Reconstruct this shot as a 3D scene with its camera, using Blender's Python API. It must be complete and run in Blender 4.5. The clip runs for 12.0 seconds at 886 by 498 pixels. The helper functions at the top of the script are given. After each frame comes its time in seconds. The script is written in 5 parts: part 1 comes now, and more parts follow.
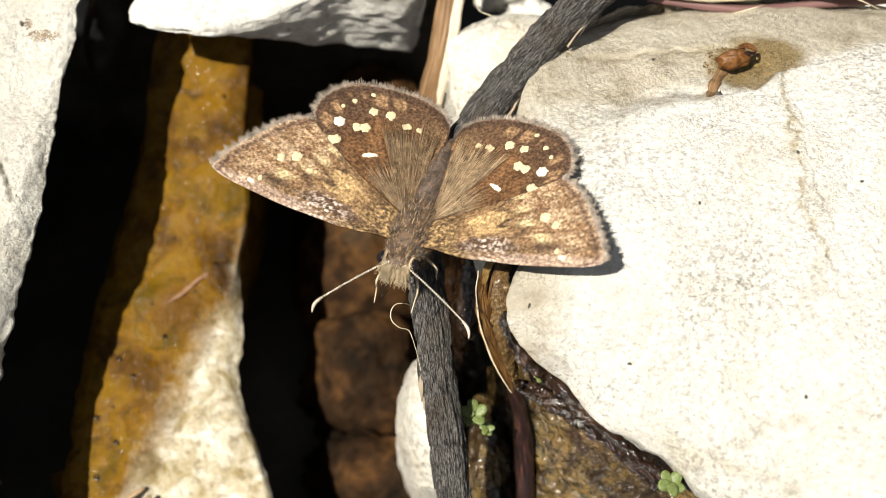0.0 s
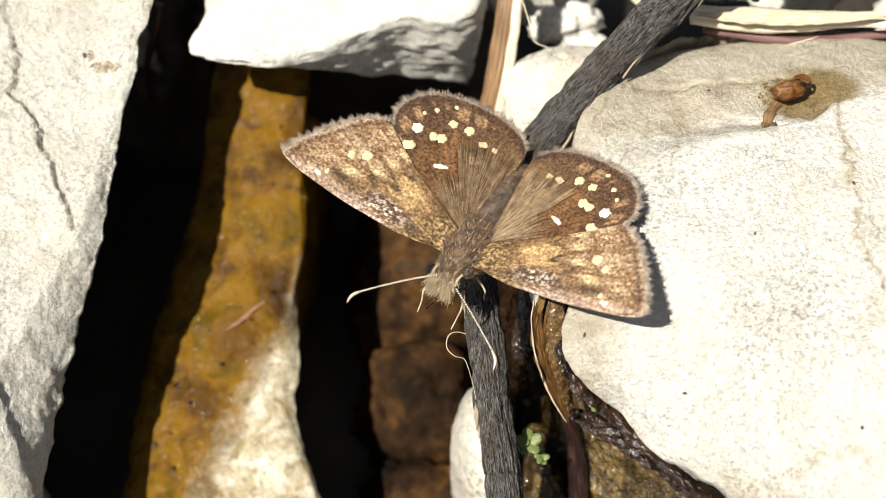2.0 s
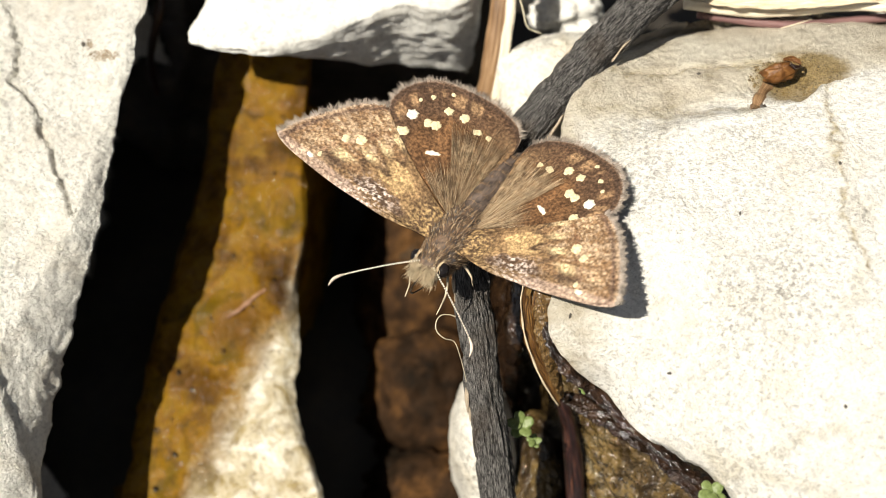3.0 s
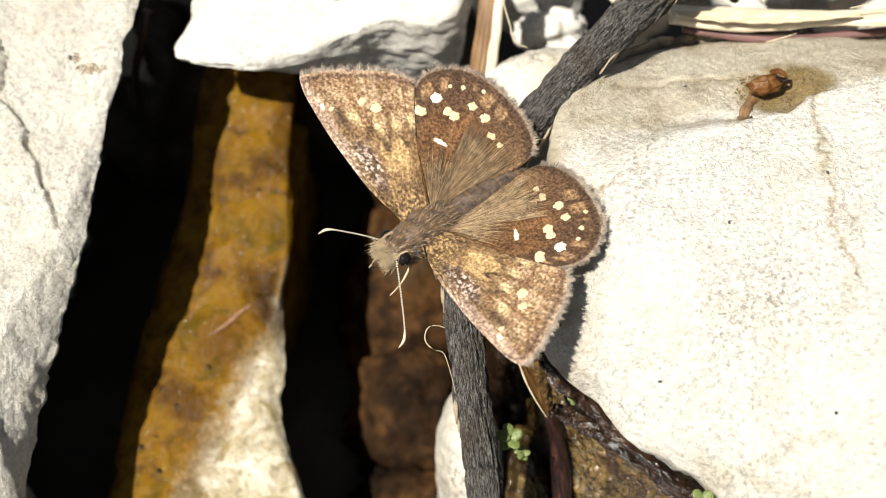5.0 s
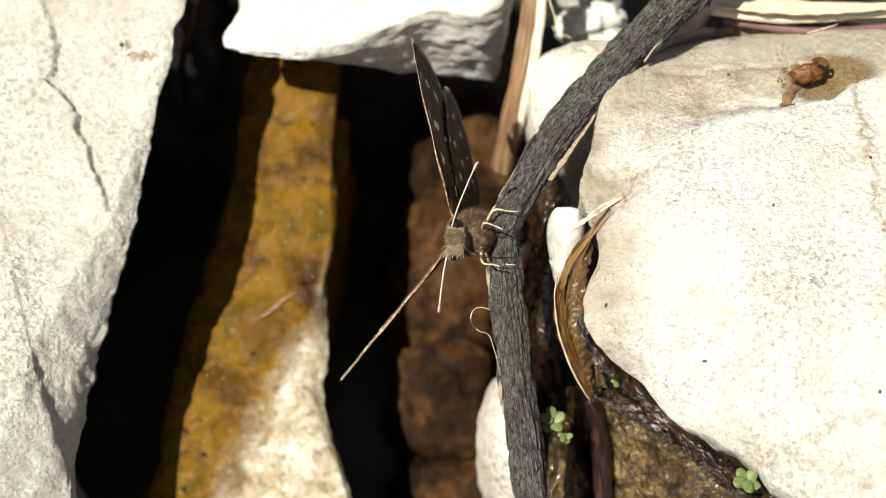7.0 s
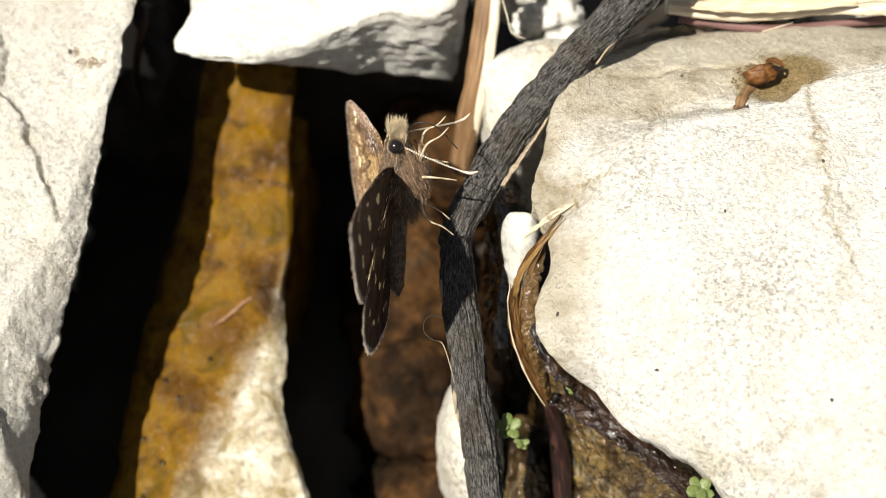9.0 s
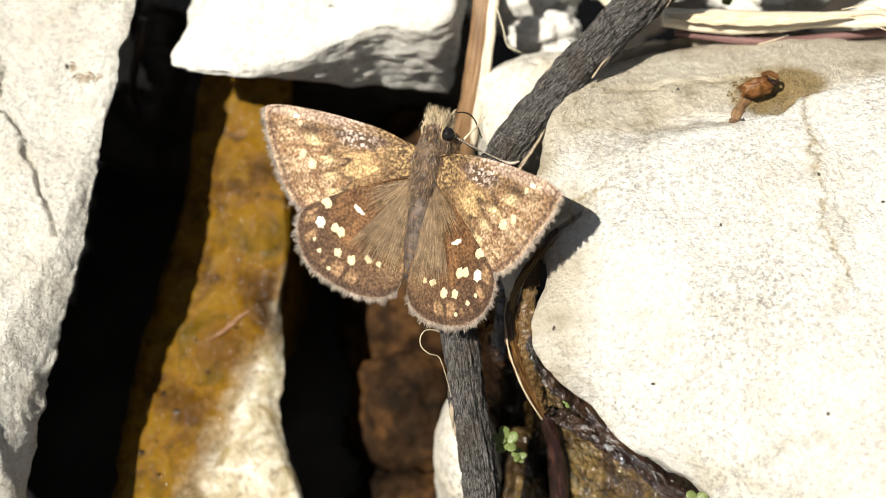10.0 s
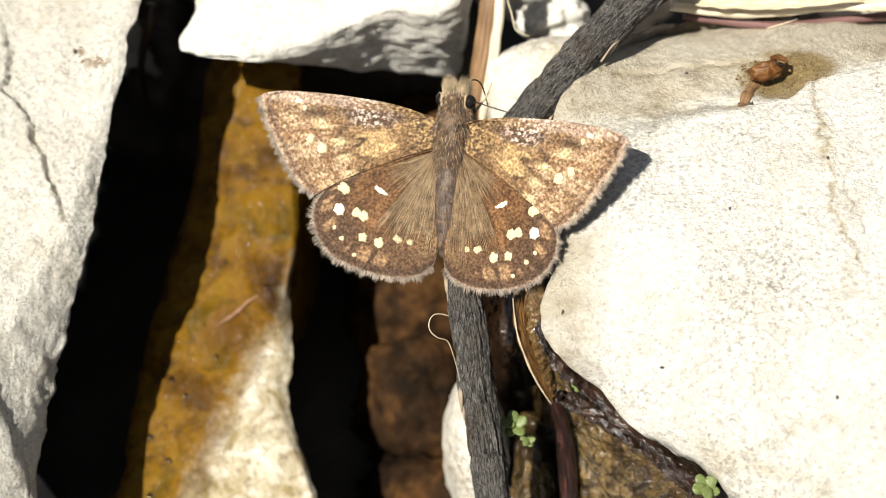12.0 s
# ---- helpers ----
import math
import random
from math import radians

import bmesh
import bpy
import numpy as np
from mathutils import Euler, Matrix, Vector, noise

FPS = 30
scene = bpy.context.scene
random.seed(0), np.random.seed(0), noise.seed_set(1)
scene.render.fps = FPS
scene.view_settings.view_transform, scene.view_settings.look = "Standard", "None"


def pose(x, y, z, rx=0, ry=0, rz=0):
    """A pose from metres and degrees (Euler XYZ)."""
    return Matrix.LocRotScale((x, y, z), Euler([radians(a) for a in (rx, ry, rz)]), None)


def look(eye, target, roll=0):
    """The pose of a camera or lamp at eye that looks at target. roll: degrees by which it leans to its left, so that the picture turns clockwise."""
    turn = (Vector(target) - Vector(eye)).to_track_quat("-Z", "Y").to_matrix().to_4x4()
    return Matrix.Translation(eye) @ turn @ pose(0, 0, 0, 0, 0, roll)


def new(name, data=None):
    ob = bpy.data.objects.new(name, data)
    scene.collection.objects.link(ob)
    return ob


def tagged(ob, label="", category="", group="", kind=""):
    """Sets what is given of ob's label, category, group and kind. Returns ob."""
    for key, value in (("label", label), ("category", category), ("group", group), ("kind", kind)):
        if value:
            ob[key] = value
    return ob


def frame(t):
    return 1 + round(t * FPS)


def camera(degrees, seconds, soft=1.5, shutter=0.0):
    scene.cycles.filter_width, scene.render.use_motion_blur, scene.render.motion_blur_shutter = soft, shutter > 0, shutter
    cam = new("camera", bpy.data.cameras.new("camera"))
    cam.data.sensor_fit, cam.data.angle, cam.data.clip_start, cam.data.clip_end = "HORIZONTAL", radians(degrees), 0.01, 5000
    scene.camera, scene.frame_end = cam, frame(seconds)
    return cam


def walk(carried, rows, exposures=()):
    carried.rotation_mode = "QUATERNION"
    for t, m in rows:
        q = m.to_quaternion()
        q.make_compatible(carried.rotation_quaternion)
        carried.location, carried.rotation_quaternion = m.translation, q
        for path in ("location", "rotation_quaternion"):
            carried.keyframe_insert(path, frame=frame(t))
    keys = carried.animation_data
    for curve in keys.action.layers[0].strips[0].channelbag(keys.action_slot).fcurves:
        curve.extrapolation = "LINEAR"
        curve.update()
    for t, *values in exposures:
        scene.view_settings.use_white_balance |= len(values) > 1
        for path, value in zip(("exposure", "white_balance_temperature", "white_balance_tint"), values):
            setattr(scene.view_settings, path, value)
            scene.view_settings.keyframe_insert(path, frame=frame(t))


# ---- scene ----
import functools

from mathutils.bvhtree import BVHTree

MM = 0.001

# camera
cam = camera(30.0, 12.0, soft=0.6)
PATH = [
    (0, pose(-0.00025, -0.05532, 0.15956, 24.032, -0.700, -0.298)),
    (0.5, pose(-0.00165, -0.05479, 0.16011, 23.643, -0.937, -0.563)),
    (1, pose(-0.00164, -0.05481, 0.15998, 23.563, -0.346, -0.044)),
    (1.5, pose(-0.00000, -0.05579, 0.15963, 25.000, -0.000, 0.000)),
    (2, pose(-0.00068, -0.05586, 0.16039, 25.113, 0.810, 0.597)),
    (2.5, pose(0.00211, -0.05766, 0.16007, 26.706, 2.199, 1.224)),
    (3, pose(0.00473, -0.05834, 0.15990, 25.613, 2.654, 1.313)),
    (3.5, pose(0.00419, -0.05770, 0.16032, 25.684, 1.473, 0.235)),
    (3.7, pose(0.00407, -0.05796, 0.16016, 25.496, 1.884, 0.537)),
    (5.3, pose(0.00235, -0.06106, 0.15878, 27.496, 1.584, 0.873)),
    (5.5, pose(0.00204, -0.06122, 0.15913, 27.817, 1.763, 1.012)),
    (6, pose(0.00317, -0.06245, 0.15911, 29.629, 1.946, 0.898)),
    (6.5, pose(0.00273, -0.06350, 0.15918, 29.023, 1.978, 0.889)),
    (7, pose(0.00054, -0.06484, 0.15901, 28.064, 1.924, 1.373)),
    (7.2, pose(0.00016, -0.06430, 0.15998, 26.081, 2.037, 1.199)),
    (8.8, pose(0.00395, -0.06070, 0.15972, 26.269, 1.964, 0.408)),
    (9, pose(0.00405, -0.06115, 0.15938, 26.829, 2.158, 0.616)),
    (9.5, pose(0.00419, -0.06120, 0.15946, 27.252, 1.936, 0.365)),
    (10, pose(0.00442, -0.06066, 0.15971, 27.053, 2.257, 0.492)),
    (10.5, pose(0.00434, -0.06080, 0.15971, 27.200, 1.832, 0.123)),
    (11, pose(0.00412, -0.06092, 0.15965, 26.927, 2.175, 0.452)),
    (11.5, pose(0.00446, -0.06083, 0.15954, 27.179, 2.248, 0.518)),
    (12, pose(0.00418, -0.06094, 0.15960, 26.639, 2.462, 0.529)),
]
walk(cam, PATH)
cam.data.dof.use_dof = True
cam.data.dof.focus_distance = 0.129
cam.data.dof.aperture_fstop = 34.0

# sky, sun, exposure
scene.view_settings.exposure = 0.70
SUN_DIR = Vector((0.40, 0.27, -1.0)).normalized()
world = bpy.data.worlds.new("sky")
scene.world = world
world.use_nodes = True
wn, wl = world.node_tree.nodes, world.node_tree.links
sky = wn.new("ShaderNodeTexSky")
sky.sky_type = "NISHITA"
sky.sun_disc = False
sky.sun_elevation = math.asin(-SUN_DIR.z)
sky.sun_rotation = math.atan2(-SUN_DIR.x, -SUN_DIR.y)
# sky seen between trees and pale banks: less blue than open sky
grey = wn.new("ShaderNodeHueSaturation")
grey.inputs["Saturation"].default_value = 0.35
wl.new(sky.outputs[0], grey.inputs["Color"])
wl.new(grey.outputs[0], wn["Background"].inputs[0])
wn["Background"].inputs[1].default_value = 0.038
sun_data = bpy.data.lights.new("sun", "SUN")
sun_data.energy = 5.0
sun_data.angle = radians(0.5)
sun_data.color = (1.0, 0.94, 0.82)
sun = new("sun", sun_data)
sun.matrix_world = look((0, 0, 1), Vector((0, 0, 1)) + SUN_DIR)


# ---------- material helpers ----------
def mat_base(name, rough=0.8, spec=0.4, coat=0.0, coat_rough=0.1):
    m = bpy.data.materials.new(name)
    m.use_nodes = True
    b = m.node_tree.nodes["Principled BSDF"]
    b.inputs["Roughness"].default_value = rough
    b.inputs["Specular IOR Level"].default_value = spec
    b.inputs["Coat Weight"].default_value = coat
    b.inputs["Coat Roughness"].default_value = coat_rough
    return m, m.node_tree.nodes, m.node_tree.links, b


def coords(n, l, scale=(1, 1, 1), kind="Object"):
    tc = n.new("ShaderNodeTexCoord")
    mp = n.new("ShaderNodeMapping")
    mp.inputs["Scale"].default_value = scale
    l.new(tc.outputs[kind], mp.inputs[0])
    return mp.outputs[0]


def noise_node(n, l, vec, scale, detail=6, rough=0.6, distort=0.0):
    t = n.new("ShaderNodeTexNoise")
    t.inputs["Scale"].default_value = scale
    t.inputs["Detail"].default_value = detail
    t.inputs["Roughness"].default_value = rough
    t.inputs["Distortion"].default_value = distort
    l.new(vec, t.inputs["Vector"])
    return t.outputs["Fac"]


def ramp(n, l, fac, stops):
    r = n.new("ShaderNodeValToRGB")
    while len(r.color_ramp.elements) < len(stops):
        r.color_ramp.elements.new(0.5)
    for e, (p, c) in zip(r.color_ramp.elements, stops):
        e.position, e.color = p, (*c, 1)
    l.new(fac, r.inputs[0])
    return r.outputs[0]


def mix(n, l, fac, a, b, how="MIX"):
    x = n.new("ShaderNodeMix")
    x.data_type, x.blend_type = "RGBA", how
    for sock, v in ((x.inputs[0], fac), (x.inputs[6], a), (x.inputs[7], b)):
        if isinstance(v, (int, float)):
            sock.default_value = v
        elif isinstance(v, tuple):
            sock.default_value = (*v, 1)
        else:
            l.new(v, sock)
    return x.outputs[2]


def bump(n, l, b, height, strength, dist):
    k = n.new("ShaderNodeBump")
    k.inputs["Strength"].default_value = strength
    k.inputs["Distance"].default_value = dist * MM
    l.new(height, k.inputs["Height"])
    old = b.inputs["Normal"].links
    if old:
        l.new(old[0].from_socket, k.inputs["Normal"])
    l.new(k.outputs[0], b.inputs["Normal"])


def limestone(name, light, mid, dark, stain, rough=0.82, seed=0.0, shelf=False, relief=1.0, fleck=1.0, fine_scale=1100):
    """Pale fine-grained stone with speckle, blotches, thin veins and ochre stains."""
    m, n, l, b = mat_base(name, rough, 0.35)
    v = coords(n, l)
    big = noise_node(n, l, v, 70 + seed, 5, 0.55, 0.3)
    fine = noise_node(n, l, v, fine_scale, 6, 0.75)
    speck = noise_node(n, l, v, 2700, 3, 0.65)
    patch = noise_node(n, l, v, 95 + seed, 4, 0.6, 0.4)
    amount = ramp(n, l, patch, [(0.36, (0.25, 0.25, 0.25)), (0.50, (0.5, 0.5, 0.5)), (0.66, (1, 1, 1))])
    col = ramp(n, l, big, [(0.30, mid), (0.50, light), (0.72, mid)])
    warm = noise_node(n, l, v, 240 + seed, 5, 0.65, 0.5)
    col = mix(n, l, ramp(n, l, warm, [(0.50, (0, 0, 0)), (0.70, (0.55, 0.55, 0.55))]), col, stain)
    flecks = ramp(n, l, fine, [(0.40, (0.75 * fleck,) * 3), (0.52, (0, 0, 0))])
    col = mix(n, l, mix(n, l, 1.0, flecks, amount, "MULTIPLY"), col, dark)
    grains = ramp(n, l, speck, [(0.37, (0.95 * fleck,) * 3), (0.46, (0, 0, 0))])
    col = mix(n, l, mix(n, l, 1.0, grains, amount, "MULTIPLY"), col, dark)
    pits = noise_node(n, l, v, 620, 3, 0.6)
    col = mix(n, l, ramp(n, l, pits, [(0.22, (0.9 * fleck * fleck,) * 3), (0.26, (0, 0, 0))]), col, tuple(c * 0.3 for c in dark))
    st = noise_node(n, l, v, 38 + seed, 6, 0.65, 0.6)
    col = mix(n, l, ramp(n, l, st, [(0.58, (0, 0, 0)), (0.76, (0.45, 0.45, 0.45))]), col, stain)
    if shelf:
        # damp beige shelf on the far side of the boulder
        sep = n.new("ShaderNodeSeparateXYZ")
        l.new(v, sep.inputs[0])
        k = n.new("ShaderNodeMath")
        k.operation = "MULTIPLY_ADD"
        k.inputs[1].default_value = 300.0
        l.new(sep.outputs[1], k.inputs[0])
        slant = n.new("ShaderNodeMath")
        slant.operation = "MULTIPLY_ADD"
        slant.inputs[1].default_value = -66.0
        slant.inputs[2].default_value = -1.70
        l.new(sep.outputs[0], slant.inputs[0])
        l.new(slant.outputs[0], k.inputs[2])
        k2 = n.new("ShaderNodeMath")
        k2.operation = "ADD"
        l.new(k.outputs[0], k2.inputs[0])
        l.new(noise_node(n, l, v, 150, 6, 0.7, 0.8), k2.inputs[1])
        # the beige also covers the near lobe
        lobe = n.new("ShaderNodeMath")
        lobe.operation = "MULTIPLY_ADD"
        lobe.inputs[1].default_value = -190.0
        lobe.inputs[2].default_value = 3.0
        l.new(sep.outputs[0], lobe.inputs[0])
        top = n.new("ShaderNodeMath")
        top.operation = "MAXIMUM"
        top.inputs[1].default_value = 0.0
        l.new(lobe.outputs[0], top.inputs[0])
        k3 = n.new("ShaderNodeMath")
        k3.operation = "MAXIMUM"
        l.new(k2.outputs[0], k3.inputs[0])
        k4 = n.new("ShaderNodeMath")
        k4.operation = "MULTIPLY"
        l.new(top.outputs[0], k4.inputs[0])
        l.new(noise_node(n, l, v, 130, 6, 0.7, 0.8), k4.inputs[1])
        l.new(k4.outputs[0], k3.inputs[1])
        k2 = k3
        tint = ramp(n, l, noise_node(n, l, v, 210, 5, 0.6), [(0.33, (0.27, 0.205, 0.11)), (0.47, (0.52, 0.455, 0.345)), (0.65, (0.64, 0.585, 0.47))])
        col = mix(n, l, ramp(n, l, k2.outputs[0], [(0.40, (0, 0, 0)), (0.80, (0.85, 0.85, 0.85))]), col, tint)
        # yellow algae round the notch
        away = n.new("ShaderNodeVectorMath")
        away.operation = "DISTANCE"
        away.inputs[1].default_value = (0.0268, 0.0130, 0.0445)
        l.new(v, away.inputs[0])
        near = n.new("ShaderNodeMath")
        near.operation = "MULTIPLY_ADD"
        near.inputs[1].default_value = -230.0
        near.inputs[2].default_value = 0.95
        l.new(away.outputs["Value"], near.inputs[0])
        blot = n.new("ShaderNodeMath")
        blot.operation = "ADD"
        l.new(near.outputs[0], blot.inputs[0])
        l.new(noise_node(n, l, v, 330, 6, 0.7, 0.6), blot.inputs[1])
        col = mix(n, l, ramp(n, l, blot.outputs[0], [(0.45, (0, 0, 0)), (0.75, (0.85, 0.85, 0.85))]), col, (0.23, 0.155, 0.045))
        # rust and dirt along cracks and edges
        mark = n.new("ShaderNodeAttribute")
        mark.attribute_name = "stain"
        rust = ramp(n, l, fine, [(0.40, (0.22, 0.17, 0.085)), (0.58, (0.50, 0.42, 0.26))])
        col = mix(n, l, mark.outputs["Color"], col, rust)
    l.new(col, b.inputs["Base Color"])
    bump(n, l, b, warm, 0.5, 0.7 * relief)
    bump(n, l, b, fine, 0.9, 0.40 * relief)
    bump(n, l, b, speck, 0.6, 0.14)
    return m


def wet_stone(name, stops, rough=0.35, scale=90, coat=0.5, film=0.0, spec=0.5):
    m, n, l, b = mat_base(name, rough, spec, coat, 0.12)
    v = coords(n, l)
    big = noise_node(n, l, v, scale, 7, 0.62, 0.8)
    fine = noise_node(n, l, v, 700, 5, 0.65)
    col = ramp(n, l, big, stops)
    col = mix(n, l, ramp(n, l, fine, [(0.36, (0.6, 0.6, 0.6)), (0.6, (0, 0, 0))]), col, tuple(c * 0.35 for c in stops[0][1]))
    l.new(col, b.inputs["Base Color"])
    bump(n, l, b, fine, 0.6, 0.35)
    if film:
        b.inputs["Coat Roughness"].default_value = 0.05
        bump(n, l, b, noise_node(n, l, v, 480 if film < 1.5 else 850, 3, 0.5), film, 0.9)
    if coat > 0.3:
        l.new(b.inputs["Normal"].links[0].from_socket, b.inputs["Coat Normal"])
    return m


STONE_PALE = limestone("pale_limestone", (0.70, 0.67, 0.60), (0.60, 0.565, 0.49), (0.24, 0.215, 0.175), (0.54, 0.46, 0.33))
STONE_LEFT = limestone("grey_limestone", (0.84, 0.82, 0.75), (0.75, 0.72, 0.65), (0.24, 0.22, 0.19), (0.60, 0.53, 0.42), seed=9.0, relief=2.4, fleck=0.8, fine_scale=1500)
STONE_WHITE = limestone("white_limestone", (0.70, 0.685, 0.64), (0.58, 0.565, 0.52), (0.24, 0.23, 0.215), (0.50, 0.45, 0.37), seed=21.0, relief=0.5)
STONE_SHELF = limestone("shelf_limestone", (0.872, 0.855, 0.807), (0.812, 0.785, 0.722), (0.32, 0.295, 0.26), (0.74, 0.665, 0.54), shelf=True, relief=1.8, fleck=0.96, fine_scale=2100)
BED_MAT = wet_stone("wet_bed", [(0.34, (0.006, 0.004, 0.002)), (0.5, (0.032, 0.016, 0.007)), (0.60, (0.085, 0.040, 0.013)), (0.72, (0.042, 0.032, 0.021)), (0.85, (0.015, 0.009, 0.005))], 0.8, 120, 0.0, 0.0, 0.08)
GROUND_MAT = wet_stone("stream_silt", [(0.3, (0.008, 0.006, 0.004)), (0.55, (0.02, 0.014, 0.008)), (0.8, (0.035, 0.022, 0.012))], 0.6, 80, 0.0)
# tone darkened so that added stones sink into the gaps' shade
GROUND_STONE = wet_stone("dark_gap_stone", [(0.3, (0.02, 0.015, 0.011)), (0.55, (0.06, 0.045, 0.032)), (0.8, (0.10, 0.075, 0.05))], 0.6, 90, 0.0)
CRUST_MAT = wet_stone("black_wet_crust", [(0.3, (0.004, 0.003, 0.002)), (0.5, (0.022, 0.011, 0.006)), (0.66, (0.050, 0.025, 0.012)), (0.8, (0.014, 0.009, 0.006))], 0.22, 420, 1.0, 1.4)
WET_DARK = wet_stone("wet_algae_rock", [(0.30, (0.008, 0.006, 0.004)), (0.46, (0.06, 0.036, 0.012)), (0.58, (0.17, 0.11, 0.035)), (0.70, (0.10, 0.085, 0.055)), (0.85, (0.21, 0.18, 0.13))], 0.15, 210, 1.0, 1.8)

DIRT = wet_stone("dry_dirt", [(0.3, (0.14, 0.10, 0.065)), (0.5, (0.30, 0.235, 0.165)), (0.7, (0.48, 0.41, 0.32))], 0.9, 700, 0.0, 0.0, 0.1)
GRIT = wet_stone("wet_grit", [(0.3, (0.06, 0.035, 0.010)), (0.5, (0.19, 0.125, 0.042)), (0.7, (0.36, 0.26, 0.12))], 0.3, 900, 0.6)


def ochre_material():
    """Wet slab: ochre algae film, thinning to bare pale stone along its far side and lower end."""
    m, n, l, b = mat_base("ochre_algae_stone", 0.6, 0.06, 0.0, 0.2)
    v = coords(n, l)
    big = noise_node(n, l, v, 150, 6, 0.6, 0.5)
    mid = noise_node(n, l, v, 420, 6, 0.65, 0.6)
    fine = noise_node(n, l, v, 1300, 5, 0.7)
    ochre = ramp(n, l, big, [(0.32, (0.024, 0.009, 0.0003)), (0.44, (0.075, 0.032, 0.0005)), (0.56, (0.150, 0.073, 0.001)), (0.70, (0.065, 0.040, 0.001))])
    ochre = mix(n, l, ramp(n, l, mid, [(0.50, (0, 0, 0)), (0.68, (0.55, 0.55, 0.55))]), ochre, (0.19, 0.110, 0.008))
    ochre = mix(n, l, ramp(n, l, mid, [(0.34, (0.8, 0.8, 0.8)), (0.45, (0, 0, 0))]), ochre, (0.035, 0.017, 0.001))
    pale = ramp(n, l, mid, [(0.32, (0.24, 0.185, 0.085)), (0.48, (0.40, 0.355, 0.26)), (0.64, (0.60, 0.575, 0.50))])
    sep = n.new("ShaderNodeSeparateXYZ")
    l.new(v, sep.inputs[0])

    def mul_add(a, k, c):
        q = n.new("ShaderNodeMath")
        q.operation = "MULTIPLY_ADD"
        q.inputs[1].default_value = k
        l.new(a, q.inputs[0])
        if isinstance(c, float):
            q.inputs[2].default_value = c
        else:
            l.new(c, q.inputs[2])
        return q.outputs[0]

    # bare stone grows towards +x and -y of the slab
    bare = mul_add(sep.outputs[1], -105.0, mul_add(sep.outputs[0], 205.0, 4.12))
    bare = mul_add(noise_node(n, l, v, 130, 6, 0.65, 0.6), 1.9, mul_add(bare, 1.0, -0.55))
    film = ramp(n, l, bare, [(0.22, (0, 0, 0)), (0.60, (0.4, 0.4, 0.4)), (1.25, (1, 1, 1))])
    col = mix(n, l, film, ochre, pale)
    # rusty brown stain in the middle
    away = n.new("ShaderNodeVectorMath")
    away.operation = "DISTANCE"
    away.inputs[1].default_value = (-0.0222, 0.0012, 0.019)
    l.new(v, away.inputs[0])
    rust = mul_add(away.outputs["Value"], -230.0, mul_add(mid, 1.6, 0.10))
    col = mix(n, l, ramp(n, l, rust, [(0.15, (0, 0, 0)), (0.55, (0.75, 0.75, 0.75))]), col, (0.085, 0.036, 0.004))
    col = mix(n, l, ramp(n, l, fine, [(0.36, (0.45, 0.45, 0.45)), (0.50, (0, 0, 0))]), col, (0.06, 0.03, 0.004))
    l.new(col, b.inputs["Base Color"])
    # thin water film that glints
    b.inputs["Coat Weight"].default_value = 0.22
    b.inputs["Coat Roughness"].default_value = 0.14
    ripple = n.new("ShaderNodeBump")
    ripple.inputs["Strength"].default_value = 1.0
    ripple.inputs["Distance"].default_value = 1.6 * MM
    l.new(noise_node(n, l, v, 650, 3, 0.5), ripple.inputs["Height"])
    l.new(ripple.outputs[0], b.inputs["Coat Normal"])
    bump(n, l, b, big, 0.5, 0.6)
    bump(n, l, b, mid, 0.5, 0.4)
    bump(n, l, b, fine, 0.4, 0.2)
    return m


OCHRE_MAT = ochre_material()


def fibre_material(name, stops, scale=(300, 300, 18), rough=0.7, relief=0.5, kind="UV", coat=0.0, grit=0.65):
    """Long-grained surface: noise stretched along the length (UV: x round, y along)."""
    m, n, l, b = mat_base(name, rough, 0.35, coat, 0.15)
    v = coords(n, l, scale, kind)
    g = noise_node(n, l, v, 1.0, 7, grit)
    l.new(ramp(n, l, g, stops), b.inputs["Base Color"])
    bump(n, l, b, g, relief, 0.25 if relief < 0.9 else 0.4)
    return m




def bark_material():
    """Charcoal bark: long narrow fissures, short grey scales and pale grains."""
    m, n, l, b = mat_base("weathered_bark", 0.7, 0.3)
    long = noise_node(n, l, coords(n, l, (54, 9, 1), "UV"), 1.0, 5, 0.65, 0.3)
    short = noise_node(n, l, coords(n, l, (100, 26, 1), "UV"), 1.0, 4, 0.66, 0.5)
    grain = noise_node(n, l, coords(n, l), 3400, 3, 0.7)
    col = ramp(n, l, long, [(0.40, (0.005, 0.004, 0.004)), (0.47, (0.035, 0.032, 0.030)), (0.58, (0.26, 0.242, 0.225))])
    col = mix(n, l, ramp(n, l, short, [(0.50, (0, 0, 0)), (0.60, (0.5, 0.5, 0.5))]), col, (0.37, 0.35, 0.33))
    col = mix(n, l, ramp(n, l, short, [(0.40, (0.95, 0.95, 0.95)), (0.47, (0, 0, 0))]), col, (0.006, 0.007, 0.006))
    brown = noise_node(n, l, coords(n, l), 260, 3, 0.6)
    col = mix(n, l, ramp(n, l, brown, [(0.52, (0, 0, 0)), (0.70, (0.5, 0.5, 0.5))]), col, (0.085, 0.058, 0.036))
    col = mix(n, l, ramp(n, l, grain, [(0.66, (0, 0, 0)), (0.74, (0.7, 0.7, 0.7))]), col, (0.45, 0.43, 0.40))
    l.new(col, b.inputs["Base Color"])
    bump(n, l, b, long, 1.0, 0.7)
    bump(n, l, b, short, 1.0, 0.6)
    return m


